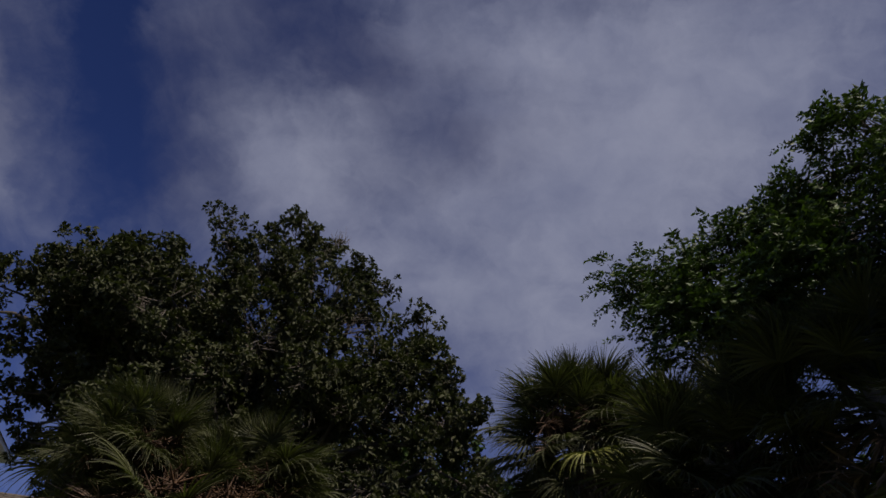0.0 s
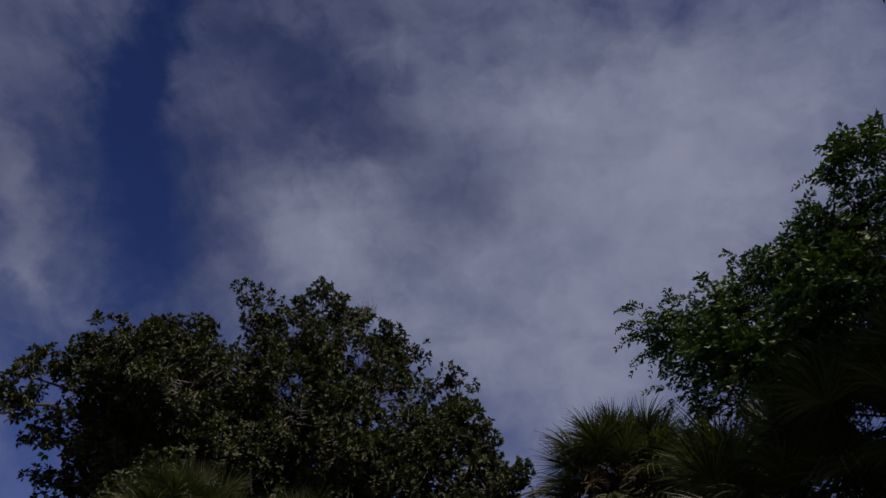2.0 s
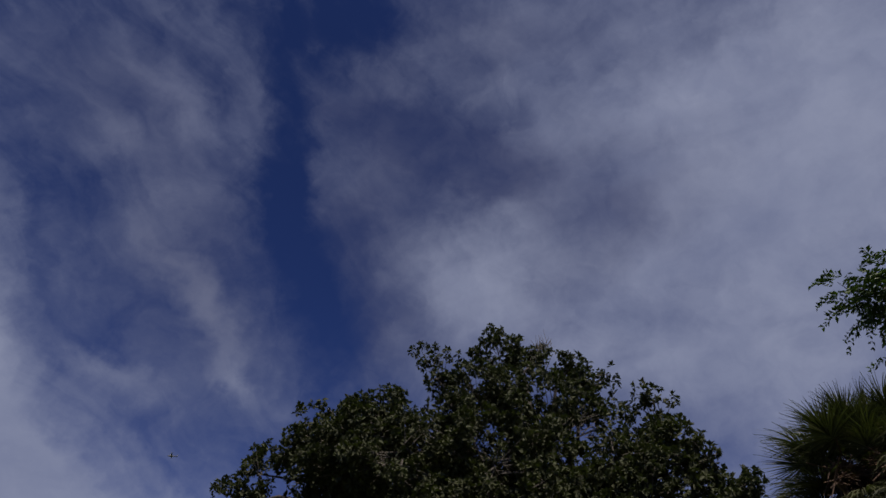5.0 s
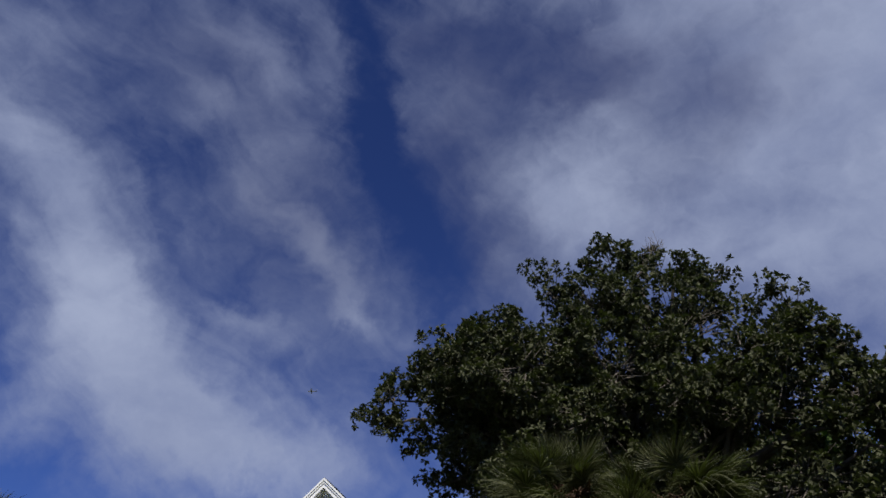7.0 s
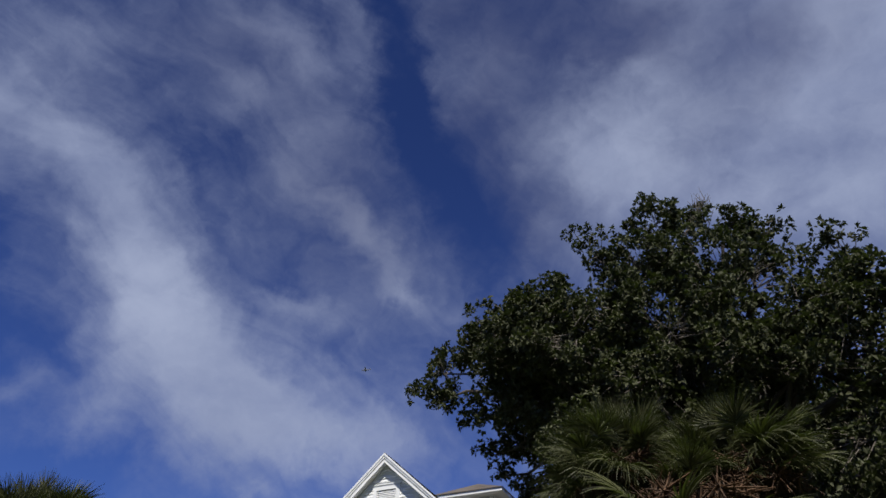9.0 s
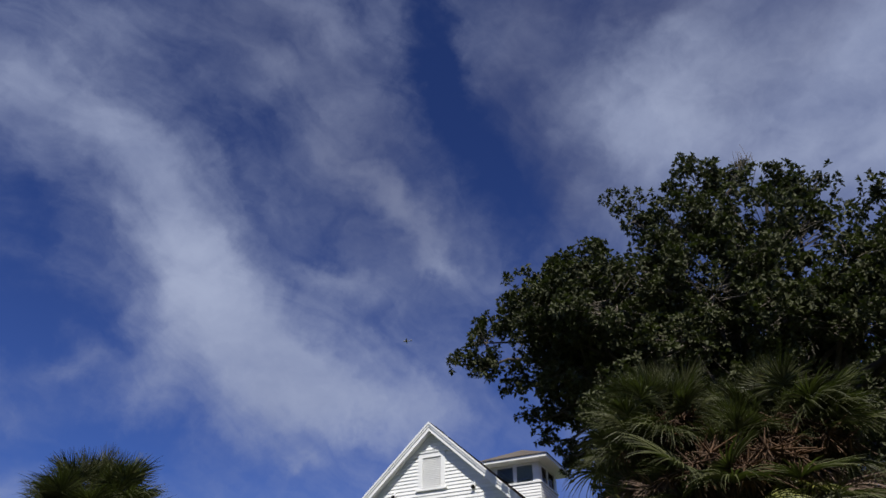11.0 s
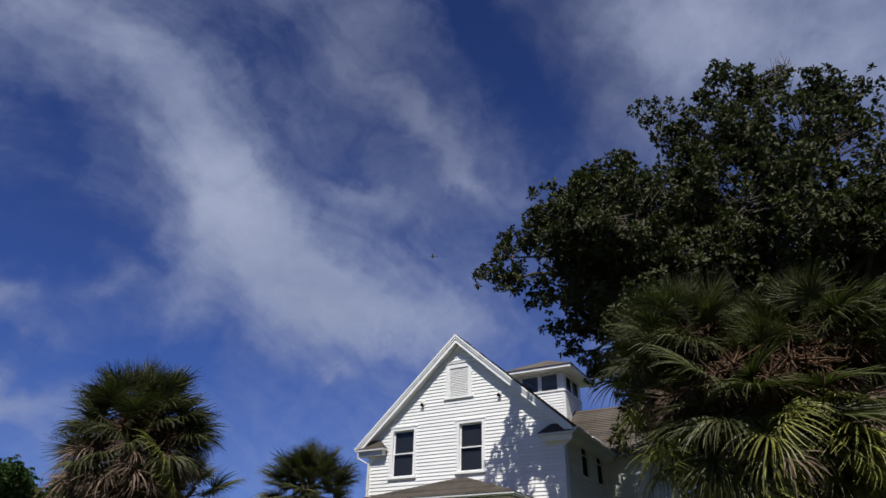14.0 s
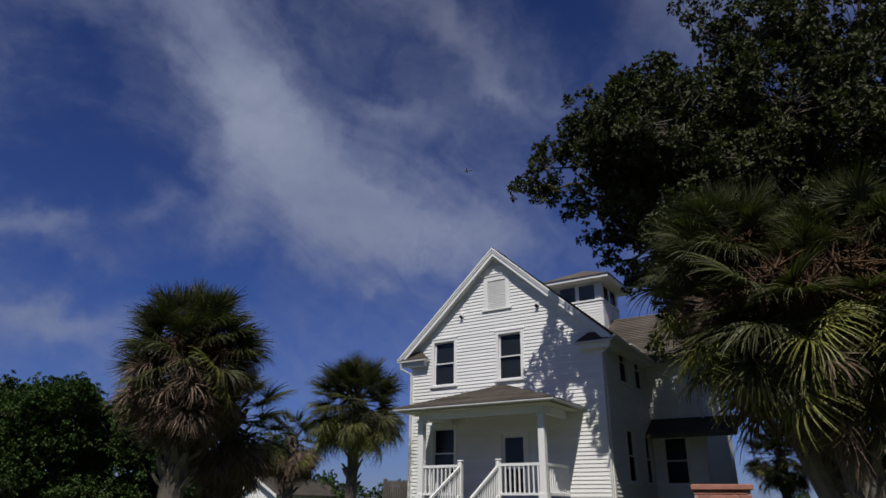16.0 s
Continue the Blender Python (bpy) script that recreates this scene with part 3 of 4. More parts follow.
# roof lantern on the ridge
CX, CY, CH = 4.42, 6.9, 1.08
cupola = thing("cupola", pose(CX, CY, 0), "square white roof lantern with windows and low hipped roof", "")
cupola.parent = house
BASE, TOP = 8.0, 10.52
part("wall", boxed(-CH, -CH, BASE, CH, CH, 9.72), PAINT, cupola)
for sx in (-1, 1):
    for sy in (-1, 1):
        part("corner_post", boxed(sx * CH - 0.3 * (sx > 0), sy * CH - 0.3 * (sy > 0), 9.72, sx * CH + 0.3 * (sx < 0), sy * CH + 0.3 * (sy < 0), TOP), TRIM, cupola)
for turn in range(4):
    m = pose(0, 0, 0, 0, 0, 90 * turn)
    part("sill", boxed(-CH - 0.04, -CH - 0.06, 9.67, CH + 0.04, -CH + 0.02, 9.74), TRIM, cupola, m=m)
    part("head", boxed(-CH + 0.22, -CH, TOP - 0.1, CH - 0.22, -CH + 0.2, TOP), TRIM, cupola, m=m)
    for k in (-0.9, 0.0):
        for j in (0, 1):
            part("mullion", boxed(k + 0.0 + j * 0.82, -CH + 0.02, 9.74, k + 0.08 + j * 0.82, -CH + 0.1, TOP - 0.1), TRIM, cupola, m=m)
        part("pane", boxed(k + 0.08, -CH + 0.05, 9.74, k + 0.82, -CH + 0.06, TOP - 0.1), GLASS, cupola, m=m)
    holder = part("siding", boxed(-CH, -CH - 0.004, BASE, CH, -CH, 9.66), PAINT, cupola, m=m)
    clapboards(holder, X, -Y, BASE, 9.66, lambda z: (-CH, CH), [], name="clapboard")
    for board in holder.children:
        board.matrix_basis = pose(0, -CH - 0.004, 0)
part("lantern_core", boxed(-0.5, -0.5, 9.5, 0.5, 0.5, 9.64), ROOM, cupola)
bm = bmesh.new()
r, o = 0.5, CH + 0.5
v = [bm.verts.new(c) for c in ((-o, -o, TOP), (o, -o, TOP), (o, o, TOP), (-o, o, TOP), (-o, -o, TOP + 0.13), (o, -o, TOP + 0.13), (o, o, TOP + 0.13), (-o, o, TOP + 0.13))]
for f in ((0, 1, 2, 3), (0, 1, 5, 4), (1, 2, 6, 5), (2, 3, 7, 6), (3, 0, 4, 7), (4, 5, 6, 7)):
    bm.faces.new([v[i] for i in f])
part("eave", bm, TRIM, cupola)
bm = bmesh.new()
o += 0.05
v = [bm.verts.new(c) for c in ((-o, -o, TOP + 0.13), (o, -o, TOP + 0.13), (o, o, TOP + 0.13), (-o, o, TOP + 0.13), (0, 0, TOP + 0.95))]
for f in ((0, 1, 4), (1, 2, 4), (2, 3, 4), (3, 0, 4), (3, 2, 1, 0)):
    bm.faces.new([v[i] for i in f])
part("roof", bm, SHINGLE, cupola, "low hipped grey shingle roof")

# cross wing at the back of the side wall, with a pent roof over its ground floor
WX, WY0, WY1 = 9.2, 4.5, 9.3
wing_mid = (WY0 + WY1) / 2
wing_holes = [(7.72, 2.35, 8.50, 3.90)]
wing_front = part("wing_wall", wall_sheet((WIDE, WX, [], lambda u: 6.7), Y * 0.14, wing_holes, X), PAINT, house, m=pose(0, WY0, 0))
part("wing_wall", boxed(WX - 0.14, WY0 + 0.14, 0, WX, WY1, 6.7), PAINT, house)
part("wing_wall", boxed(WIDE, WY1 - 0.14, 0, WX - 0.14, WY1, 6.7), PAINT, house)
part("interior_wall", boxed(WIDE + 0.01, WY0 + 1.5, 0, WX - 0.15, WY0 + 1.6, 6.6), ROOM, house)
bm = bmesh.new()
solid(bm, [(WX, WY0, 6.7), (WX, WY1, 6.7), (WX, wing_mid, 8.85)], X * -0.14)
part("wing_gable", bm, PAINT, house)
for side in (-1, 1):
    bm = bmesh.new()
    tip, low = (wing_mid, 9.05), (wing_mid + side * 2.75, 9.05 - 2.75 * 0.885)
    solid(bm, [(-0.3, tip[0], tip[1]), (-0.3, low[0], low[1]), (-0.3, low[0], low[1] - 0.12), (-0.3, tip[0], tip[1] - 0.12)], X * (WX + 0.75))
    roof = part("wing_roof", bm, SHINGLE, house)
    fall, up = Vector((0, side, -0.885)).normalized(), Vector((0, side * 0.885, 1)).normalized()
    bm = bmesh.new()
    start = Vector((-0.3, tip[0], tip[1]))
    solid(bm, [start, start + up * 0.006, start + fall * 0.15 + up * 0.024, start + fall * 0.15], X * (WX + 0.77))
    shingle = mesh_of("shingle_course", bm, SHINGLE)
    for i in range(25):
        part("shingle_course", shingle, SHINGLE, roof, m=Matrix.Translation(fall * 0.145 * i))
bm = bmesh.new()
solid(bm, [(WIDE + 0.05, WY0 - 0.03, 4.55), (WIDE + 0.05, WY0 - 1.0, 3.95), (WIDE + 0.05, WY0 - 1.0, 3.83), (WIDE + 0.05, WY0 - 0.03, 4.41)], X * 2.95)
part("pent_roof", bm, SHINGLE, house)
# fascia in dark shingle colour, which stands in for the shade on it
part("fascia", boxed(WIDE + 0.06, WY0 - 1.03, 3.80, 10.31, WY0 - 1.002, 3.97), SHINGLE, house)
part("downpipe", tube(bmesh.new(), [(WX - 0.02, WY0 - 0.08, 4.6), (WX - 0.02, WY0 - 0.08, 0.3)], [0.045] * 2, 8), GUTTER, house, "pale metal downpipe")
for a, b, c, d in wing_holes:
    window(house, pose(a, WY0, b), c - a, d - b)

# front porch: hipped roof on square posts, rails, floor and steps
PX0, PX1, PD, PZ = 1.1, 6.5, 2.35, 4.45
POSTS = (1.76, 5.95)
porch = thing("porch", pose(0, 0, 0), "white front porch with square posts, picket rail and shingled hip roof", "")
porch.parent = house
part("floor", boxed(PX0 + 0.3, -PD + 0.3, FLOOR - 0.12, PX1 - 0.3, -0.04, FLOOR), GREY_WOOD, porch)
part("skirt", boxed(PX0 + 0.35, -PD + 0.35, 0, PX1 - 0.35, -0.06, FLOOR - 0.125), PAINT, porch)
part("ceiling", boxed(PX0 + 0.1, -PD + 0.1, PZ - 0.06, PX1 - 0.1, -0.04, PZ - 0.03), SOFFIT, porch, "pale cream boarded porch ceiling")
for q in ((POSTS[0] - 0.08, -PD + 0.42, POSTS[1] + 0.08, -PD + 0.58), (POSTS[0] - 0.08, -PD + 0.58, POSTS[0] + 0.08, -0.04), (POSTS[1] - 0.08, -PD + 0.58, POSTS[1] + 0.08, -0.04)):
    part("beam", boxed(q[0], q[1], PZ - 0.28, q[2], q[3], PZ - 0.062), TRIM, porch)
bm = bmesh.new()
for q in ((PX0, -PD, PX1, -PD + 0.03), (PX0, -PD + 0.03, PX0 + 0.03, -0.04), (PX1 - 0.03, -PD + 0.03, PX1, -0.04)):
    box(bm, q[0], q[1], PZ - 0.03, q[2], q[3], PZ + 0.08)
part("fascia", bm, TRIM, porch)
bm = bmesh.new()
for q in ((PX0 - 0.1, -PD - 0.1, PX1 + 0.1, -PD - 0.002), (PX0 - 0.1, -PD, PX0 - 0.002, -0.04), (PX1 + 0.002, -PD, PX1 + 0.1, -0.04)):
    box(bm, q[0], q[1], PZ + 0.0, q[2], q[3], PZ + 0.055)
part("gutter", bm, GUTTER, porch)
bm = bmesh.new()
zt = 5.42
e0, e1, ed, ez = PX0 - 0.11, PX1 + 0.11, -PD - 0.12, PZ + 0.062
v = [bm.verts.new(c) for c in ((e0, ed, ez), (e1, ed, ez), (e1, -0.036, ez), (e0, -0.036, ez), (3.72, -0.036, zt), (3.86, -0.036, zt))]
for f in ((0, 1, 5, 4), (0, 4, 3), (1, 2, 5), (3, 4, 5, 2), (0, 3, 2, 1)):
    bm.faces.new([v[i] for i in f])
porch_roof = part("roof", bm, SHINGLE, porch, "low grey shingled hip roof")
# courses on the three slopes
for i in range(17):
    f = (i + 0.5) / 17.0
    bm = bmesh.new()
    g = min(1.0, f + 1.0 / 17)
    low = [Vector((e0 + (3.72 - e0) * f, ed + (-0.036 - ed) * f, ez + (zt - ez) * f)), Vector((e1 + (3.86 - e1) * f, ed + (-0.036 - ed) * f, ez + (zt - ez) * f))]
    high = [Vector((e0 + (3.72 - e0) * g, ed + (-0.036 - ed) * g, ez + (zt - ez) * g)), Vector((e1 + (3.86 - e1) * g, ed + (-0.036 - ed) * g, ez + (zt - ez) * g))]
    back = [Vector((low[0].x, -0.037, low[0].z)), Vector((low[1].x, -0.037, low[1].z))]
    lift = Vector((0, 0, 0.02))
    rows = [(low[0], low[1], high[1], high[0])]
    for quad in rows:
        a = [bm.verts.new(p + lift * (1.0 if k < 2 else 0.2)) for k, p in enumerate(quad)]
        b = [bm.verts.new(p - Vector((0, 0, 0.005))) for p in quad]
        bm.faces.new(a)
        for k in range(4):
            bm.faces.new((a[k], b[k], b[(k + 1) % 4], a[(k + 1) % 4]))
    part("shingle_course", bm, SHINGLE, porch_roof)
bm = bmesh.new()
bmesh.ops.create_cone(bm, cap_ends=True, segments=16, radius1=0.16, radius2=0.09, depth=0.12)
part("ceiling_lamp", bm, BRASS, porch, "small dark round ceiling lamp", m=pose(3.75, -1.2, PZ - 0.12))
for u in POSTS:
    bm = boxed(u - 0.10, -PD + 0.40, FLOOR, u + 0.10, -PD + 0.60, PZ - 0.28, bevel=0.012)
    box(bm, u - 0.13, -PD + 0.37, PZ - 0.36, u + 0.13, -PD + 0.63, PZ - 0.30)
    box(bm, u - 0.13, -PD + 0.37, FLOOR, u + 0.13, -PD + 0.63, FLOOR + 0.16)
    part("post", bm, TRIM, porch)
NEWELS = (3.2, 4.51)


def railing(start, end, z0, z1):
    """Two rails with pickets between two points of the porch's floor plan."""
    run = Vector((*end, z1)) - Vector((*start, z0))
    along = Vector((run.x, run.y, 0)).normalized()
    across = Vector((-along.y, along.x, 0)) * 0.035
    for lo, hi in ((0.92, 1.0), (0.12, 0.19)):
        bm = bmesh.new()
        p, q = Vector((*start, z0)), Vector((*end, z1))
        solid(bm, [p - across + Vector((0, 0, lo)), p + across + Vector((0, 0, lo)), p + across + Vector((0, 0, hi)), p - across + Vector((0, 0, hi))], run)
        part("rail", bm, TRIM, porch)
    n = max(2, int(Vector((run.x, run.y)).length / 0.135))
    picket = mesh_of("picket", boxed(-0.02, -0.02, 0.15, 0.02, 0.02, 0.95), TRIM)
    for i in range(n):
        p = Vector((*start, z0)) + run * ((i + 0.5) / n)
        part("picket", picket, TRIM, porch, m=pose(p.x, p.y, p.z, 0, 0, math.degrees(math.atan2(along.y, along.x))))


yr = -PD + 0.5
railing((POSTS[0] + 0.1, yr), (NEWELS[0], yr), FLOOR, FLOOR)
railing((NEWELS[1], yr), (POSTS[1] - 0.1, yr), FLOOR, FLOOR)
railing((POSTS[0], yr + 0.1), (POSTS[0], -0.05), FLOOR, FLOOR)
railing((POSTS[1], yr + 0.1), (POSTS[1], -0.05), FLOOR, FLOOR)
for u in NEWELS:
    bm = boxed(u - 0.065, yr - 0.065, FLOOR, u + 0.065, yr + 0.065, FLOOR + 1.08, bevel=0.008)
    box(bm, u - 0.085, yr - 0.085, FLOOR + 1.08, u + 0.085, yr + 0.085, FLOOR + 1.13, bevel=0.02)
    part("newel_post", bm, TRIM, porch)
    railing((u, yr - 0.07), (u, yr - 2.9), FLOOR - 0.05, 0.1)
for i in range(9):
    part("step", boxed(NEWELS[0], yr - 0.3 * (i + 1), 0, NEWELS[1], yr - 0.3 * i, FLOOR - 0.18 * (i + 1) + 0.0 if FLOOR - 0.18 * (i + 1) > 0.05 else 0.06), GREY_WOOD, porch)


# ---- trees ----
def bend(rng, start, end, sag, n=7, wobble=0.25):
    """A limb's line from start to end, bowed and uneven."""
    start, end = Vector(start), Vector(end)
    size = (end - start).length
    line = []
    for i in range(n):
        f = i / (n - 1)
        p = start.lerp(end, f) + Vector((0, 0, sag * size * math.sin(math.pi * f)))
        if 0 < i < n - 1:
            p += Vector(rng.normal(size=3) * wobble * size * 0.12)
        line.append(p)
    return line


def broad_tree(name, foot, fork, boughs, seed, leaf, label, per_bough=30, clump=0.3, leaves=42, size=(0.085, 0.05), girth=0.4, spray=False, moss=0, shell=0.55):
    """A broadleaved tree: trunk, limbs out to each bough, twigs, and a crown of clumps of small leaves."""
    rng = np.random.default_rng(seed)
    tree = thing(name, Matrix.Translation(foot), label, "tree")
    here = Vector(foot)
    fork = Vector(fork)
    line = [p - here for p in bend(rng, foot, fork, 0.05, 8, 0.3)]
    part("trunk", tube(bmesh.new(), line, [girth * (1.25 - 0.5 * i / 7) for i in range(8)], 14), BARK, tree)
    for c, r in boughs:
        line = [p - here for p in bend(rng, fork - Vector((0, 0, 0.3)), c, 0.18, 7, 0.22)]
        part("limb", tube(bmesh.new(), line, [girth * 0.24 * (1 - 0.92 * i / 6) + 0.012 for i in range(7)], 7), BARK, tree)
    places, owner = crown_points(rng, boughs, per_bough, shell)
    hubs = np.array([tuple(c) for c, r in boughs])[owner]
    origin = np.array(foot)
    starts = hubs + (places - hubs) * (0.15 + 0.2 * rng.random(len(places)))[:, None] + rng.normal(size=places.shape) * 0.12
    tagged(part("twig_mass", strips("twig_mass", TWIG, starts - origin, places - origin, 0.016, 0.006), TWIG, tree), kind="stuff")
    n = len(places)
    facing = None
    if spray:
        # feathery sprays: leaflets in two rows on a drooping stalk
        k = 3
        stalk_way = (places - hubs) / (np.linalg.norm(places - hubs, axis=1)[:, None] + 1e-9)
        sites = np.repeat(places, k, 0) + rng.normal(size=(n * k, 3)) * clump * 0.5
        way = np.repeat(stalk_way, k, 0) + rng.normal(size=(n * k, 3)) * 0.55
        way[:, 2] += 0.15
        way /= np.linalg.norm(way, axis=1)[:, None]
        pairs = leaves // (2 * k)
        long = 0.34 + 0.22 * rng.random(n * k)
        across = np.cross(way, [0.0, 0.0, 1.0])
        across /= np.linalg.norm(across, axis=1)[:, None] + 1e-9
        base, out = [], []
        for i in range(pairs):
            f = (i + 0.5) / pairs
            on = sites + way * (long * f)[:, None] - np.array([0, 0, 1.0]) * (long * 0.45 * f * f)[:, None]
            for s in (-1, 1):
                base.append(on)
                v = way * 0.55 + across * s * 0.8 + np.array([0, 0, -0.25]) + rng.normal(size=on.shape) * 0.18
                out.append(v / np.linalg.norm(v, axis=1)[:, None])
        base, way = np.concatenate(base), np.concatenate(out)
    else:
        # rosettes of leaves at the twigs' ends
        tufts = leaves // 8
        out = units(rng, n * tufts) + [0, 0, 0.25]
        hub = np.repeat(np.repeat(places, tufts, 0) + out * clump * (0.45 + 0.55 * rng.random((n * tufts, 1))), 8, 0)
        out = np.repeat(out, 8, 0)
        way = units(rng, len(hub)) + out * 0.55
        way /= np.linalg.norm(way, axis=1)[:, None] + 1e-9
        base = hub + way * size[0] * 0.15
        facing = out + units(rng, len(hub)) * 0.55 + [0, 0, 0.5]
    m = len(base)
    vary = 0.7 + 0.6 * rng.random(m)
    crown = leaf_mesh("crown", leaf, base - origin, way, size[0] * vary, size[1] * vary, rng, facing=facing)
    tagged(part("crown", crown, leaf, tree), kind="stuff")
    if moss:
        low = places[(places[:, 2] < np.quantile(places[:, 2], 0.35)) & (places[:, 0] > 7.0)]
        pick = low[rng.integers(0, len(low), moss)]
        pick = np.repeat(pick, 14, 0) + rng.normal(size=(moss * 14, 3)) * [0.16, 0.16, 0.12]
        ends = pick - np.array([0, 0, 1.0]) * (0.15 + 0.55 * rng.random(len(pick)) ** 2)[:, None] + rng.normal(size=pick.shape) * 0.09
        tagged(part("hanging_moss", strips("hanging_moss", MOSS, pick - origin, ends - origin, 0.012, 0.004), MOSS, tree, "grey moss hanging in strands"), kind="stuff")
    return tree


# the great oak before the house: bearing, height, distance and size of its boughs
OAK = [
    (9.0, 25.6, 18.1, 0.85), (10.2, 28.0, 17.9, 0.95), (13.4, 29.2, 17.6, 1.15), (12.6, 24.6, 18.3, 0.75), (14.4, 21.3, 18.8, 0.6),
    (16.0, 32.4, 16.9, 1.05), (20.0, 33.2, 16.9, 1.2), (17.5, 28.0, 17.6, 1.6), (26.2, 36.9, 18.0, 1.1), (23.5, 31.0, 17.5, 1.9),
    (33.0, 38.0, 18.0, 1.05), (37.2, 37.8, 18.0, 0.95), (41.6, 36.1, 17.5, 1.05), (30.5, 34.0, 17.0, 1.9), (38.0, 31.5, 16.5, 2.1),
    (47.8, 31.4, 16.5, 0.95), (45.0, 28.5, 16.5, 1.5), (51.0, 28.0, 16.0, 0.85), (50.0, 23.5, 16.0, 1.5), (42.0, 25.0, 16.0, 2.1),
    (33.0, 27.0, 16.5, 2.4), (25.0, 25.5, 18.0, 2.1), (20.0, 22.5, 18.5, 1.6), (18.5, 25.0, 18.2, 1.5), (22.5, 24.0, 20.3, 2.0), (26.5, 25.0, 20.5, 2.2)]
OAK_LOW = [(36.0, 20.0, 16.5, 2.0), (28.0, 20.5, 17.8, 1.9), (44.0, 19.0, 16.0, 1.9), (53.0, 19.5, 16.0, 1.2), (49.0, 13.5, 16.0, 1.7), (40.0, 13.0, 16.5, 1.7)]
# boughs within the outline, most of them added to shade the house's walls
OAK_DEEP = [(16.3, 28.0, 16.6, 1.2), (18.0, 31.0, 15.9, 1.3), (20.0, 28.5, 16.2, 1.6), (19.0, 25.0, 17.0, 1.5), (22.5, 30.0, 15.6, 1.6), (24.0, 25.5, 17.0, 1.8), (15.6, 25.0, 17.6, 0.9), (16.5, 22.0, 18.3, 0.9), (20.0, 18.5, 19.0, 1.2), (25.0, 18.0, 18.5, 1.5), (22.5, 15.0, 20.0, 1.3), (26.0, 13.0, 19.5, 1.8), (30.0, 16.0, 19.0, 2.0), (28.0, 9.0, 19.0, 1.5), (33.0, 12.0, 18.5, 2.0), (33.5, 34.0, 17.3, 1.0), (28.2, 35.2, 17.6, 0.95), (39.4, 33.8, 17.0, 0.9), (22.6, 32.0, 17.6, 0.7), (14.8, 31.0, 17.0, 0.7), (15.2, 31.6, 16.5, 0.9), (14.6, 28.0, 17.5, 0.9), (21.0, 26.0, 20.4, 1.5), (19.6, 22.6, 20.8, 1.3),
    (14.6, 19.6, 18.6, 0.45), (16.4, 18.4, 18.6, 0.5), (18.3, 17.0, 18.6, 0.65)]
# thick boughs inside the crown; those towards the house are added to shade its walls
OAK_INNER = [(15.6, 29.0, 16.2, 0.8), (17.2, 29.5, 16.9, 1.2), (17.6, 33.6, 15.6, 0.9), (19.0, 30.0, 18.4, 1.3), (19.3, 32.0, 17.5, 0.9), (22.8, 28.5, 18.7, 1.4),
    (23.2, 31.0, 17.7, 1.0), (28.0, 31.0, 16.2, 1.5), (26.0, 32.3, 17.0, 0.85), (31.5, 29.5, 15.8, 1.6), (35.0, 31.0, 15.8, 1.5), (29.0, 26.5, 15.6, 1.6), (37.5, 27.5, 15.4, 1.6), (43.0, 29.5, 15.6, 1.3), (46.0, 30.5, 16.3, 1.0), (49.5, 28.0, 16.2, 1.1), (50.5, 24.5, 15.8, 1.2), (45.0, 26.0, 15.6, 1.4),
    (24.0, 16.0, 14.0, 1.2), (27.0, 13.0, 13.5, 1.3), (29.0, 17.0, 13.5, 1.4), (25.0, 21.0, 14.0, 1.3), (22.5, 19.5, 15.0, 1.1), (20.0, 13.0, 15.0, 0.8), (21.0, 17.0, 15.5, 1.0), (20.2, 21.0, 16.0, 0.9),
    (40.5, 37.2, 17.6, 0.75), (42.8, 35.4, 17.3, 0.7), (34.0, 38.4, 17.8, 0.7)]
# hidden far side of its crown, added beside the house to block sky light
OAK_FAR = [(25.5, 22.0, 23.0, 1.4), (25.0, 21.0, 25.0, 1.3), (30.0, 24.0, 22.5, 2.2), (31.0, 28.0, 21.5, 2.2), (33.0, 27.0, 23.0, 2.2), (28.0, 27.0, 20.5, 1.8), (27.0, 30.0, 19.5, 1.6), (33.0, 21.0, 21.0, 2.2), (38.0, 22.0, 21.5, 2.3), (44.0, 20.0, 21.5, 2.2), (36.0, 18.0, 23.0, 2.3), (41.0, 16.0, 22.5, 2.2), (47.0, 15.0, 21.0, 2.0), (31.0, 22.0, 20.5, 1.9), (35.5, 12.0, 23.0, 1.9), (40.0, 18.0, 25.0, 2.4), (43.0, 11.0, 24.0, 2.0), (37.0, 20.0, 25.0, 2.2), (46.0, 19.0, 25.0, 2.2)]
oak_boughs = [(spot(a, e, d), r) for a, e, d, r in OAK + OAK_LOW + OAK_DEEP + OAK_INNER + OAK_FAR]
broad_tree("oak_tree", tuple(spot(33.5, 0, 17.0) - Vector((0, 0, 1.6))), tuple(spot(32.5, 12.5, 17.2)), oak_boughs, 3, OAK_LEAF,
           "spreading dark green live oak hung with grey moss", per_bough=23, clump=0.23, leaves=48, size=(0.14, 0.078), girth=0.5, moss=60, shell=0.5)

rng = np.random.default_rng(17)
bare = units(rng, 34) * [0.6, 0.6, 1.0]
bare[:, 2] = np.abs(bare[:, 2]) + 0.3
root = np.array(spot(37.8, 38.6, 17.8)) + rng.normal(size=(34, 3)) * 0.12
oak = bpy.data.objects["oak_tree"]
tips = strips("bare_twig_tuft", TWIG, root - np.array(oak.location), root + bare * (0.35 + 0.4 * rng.random((34, 1))) - np.array(oak.location), 0.012, 0.004)
tagged(part("bare_twig_tuft", tips, TWIG, oak, "pale leafless twigs at the crown's top"), kind="stuff")

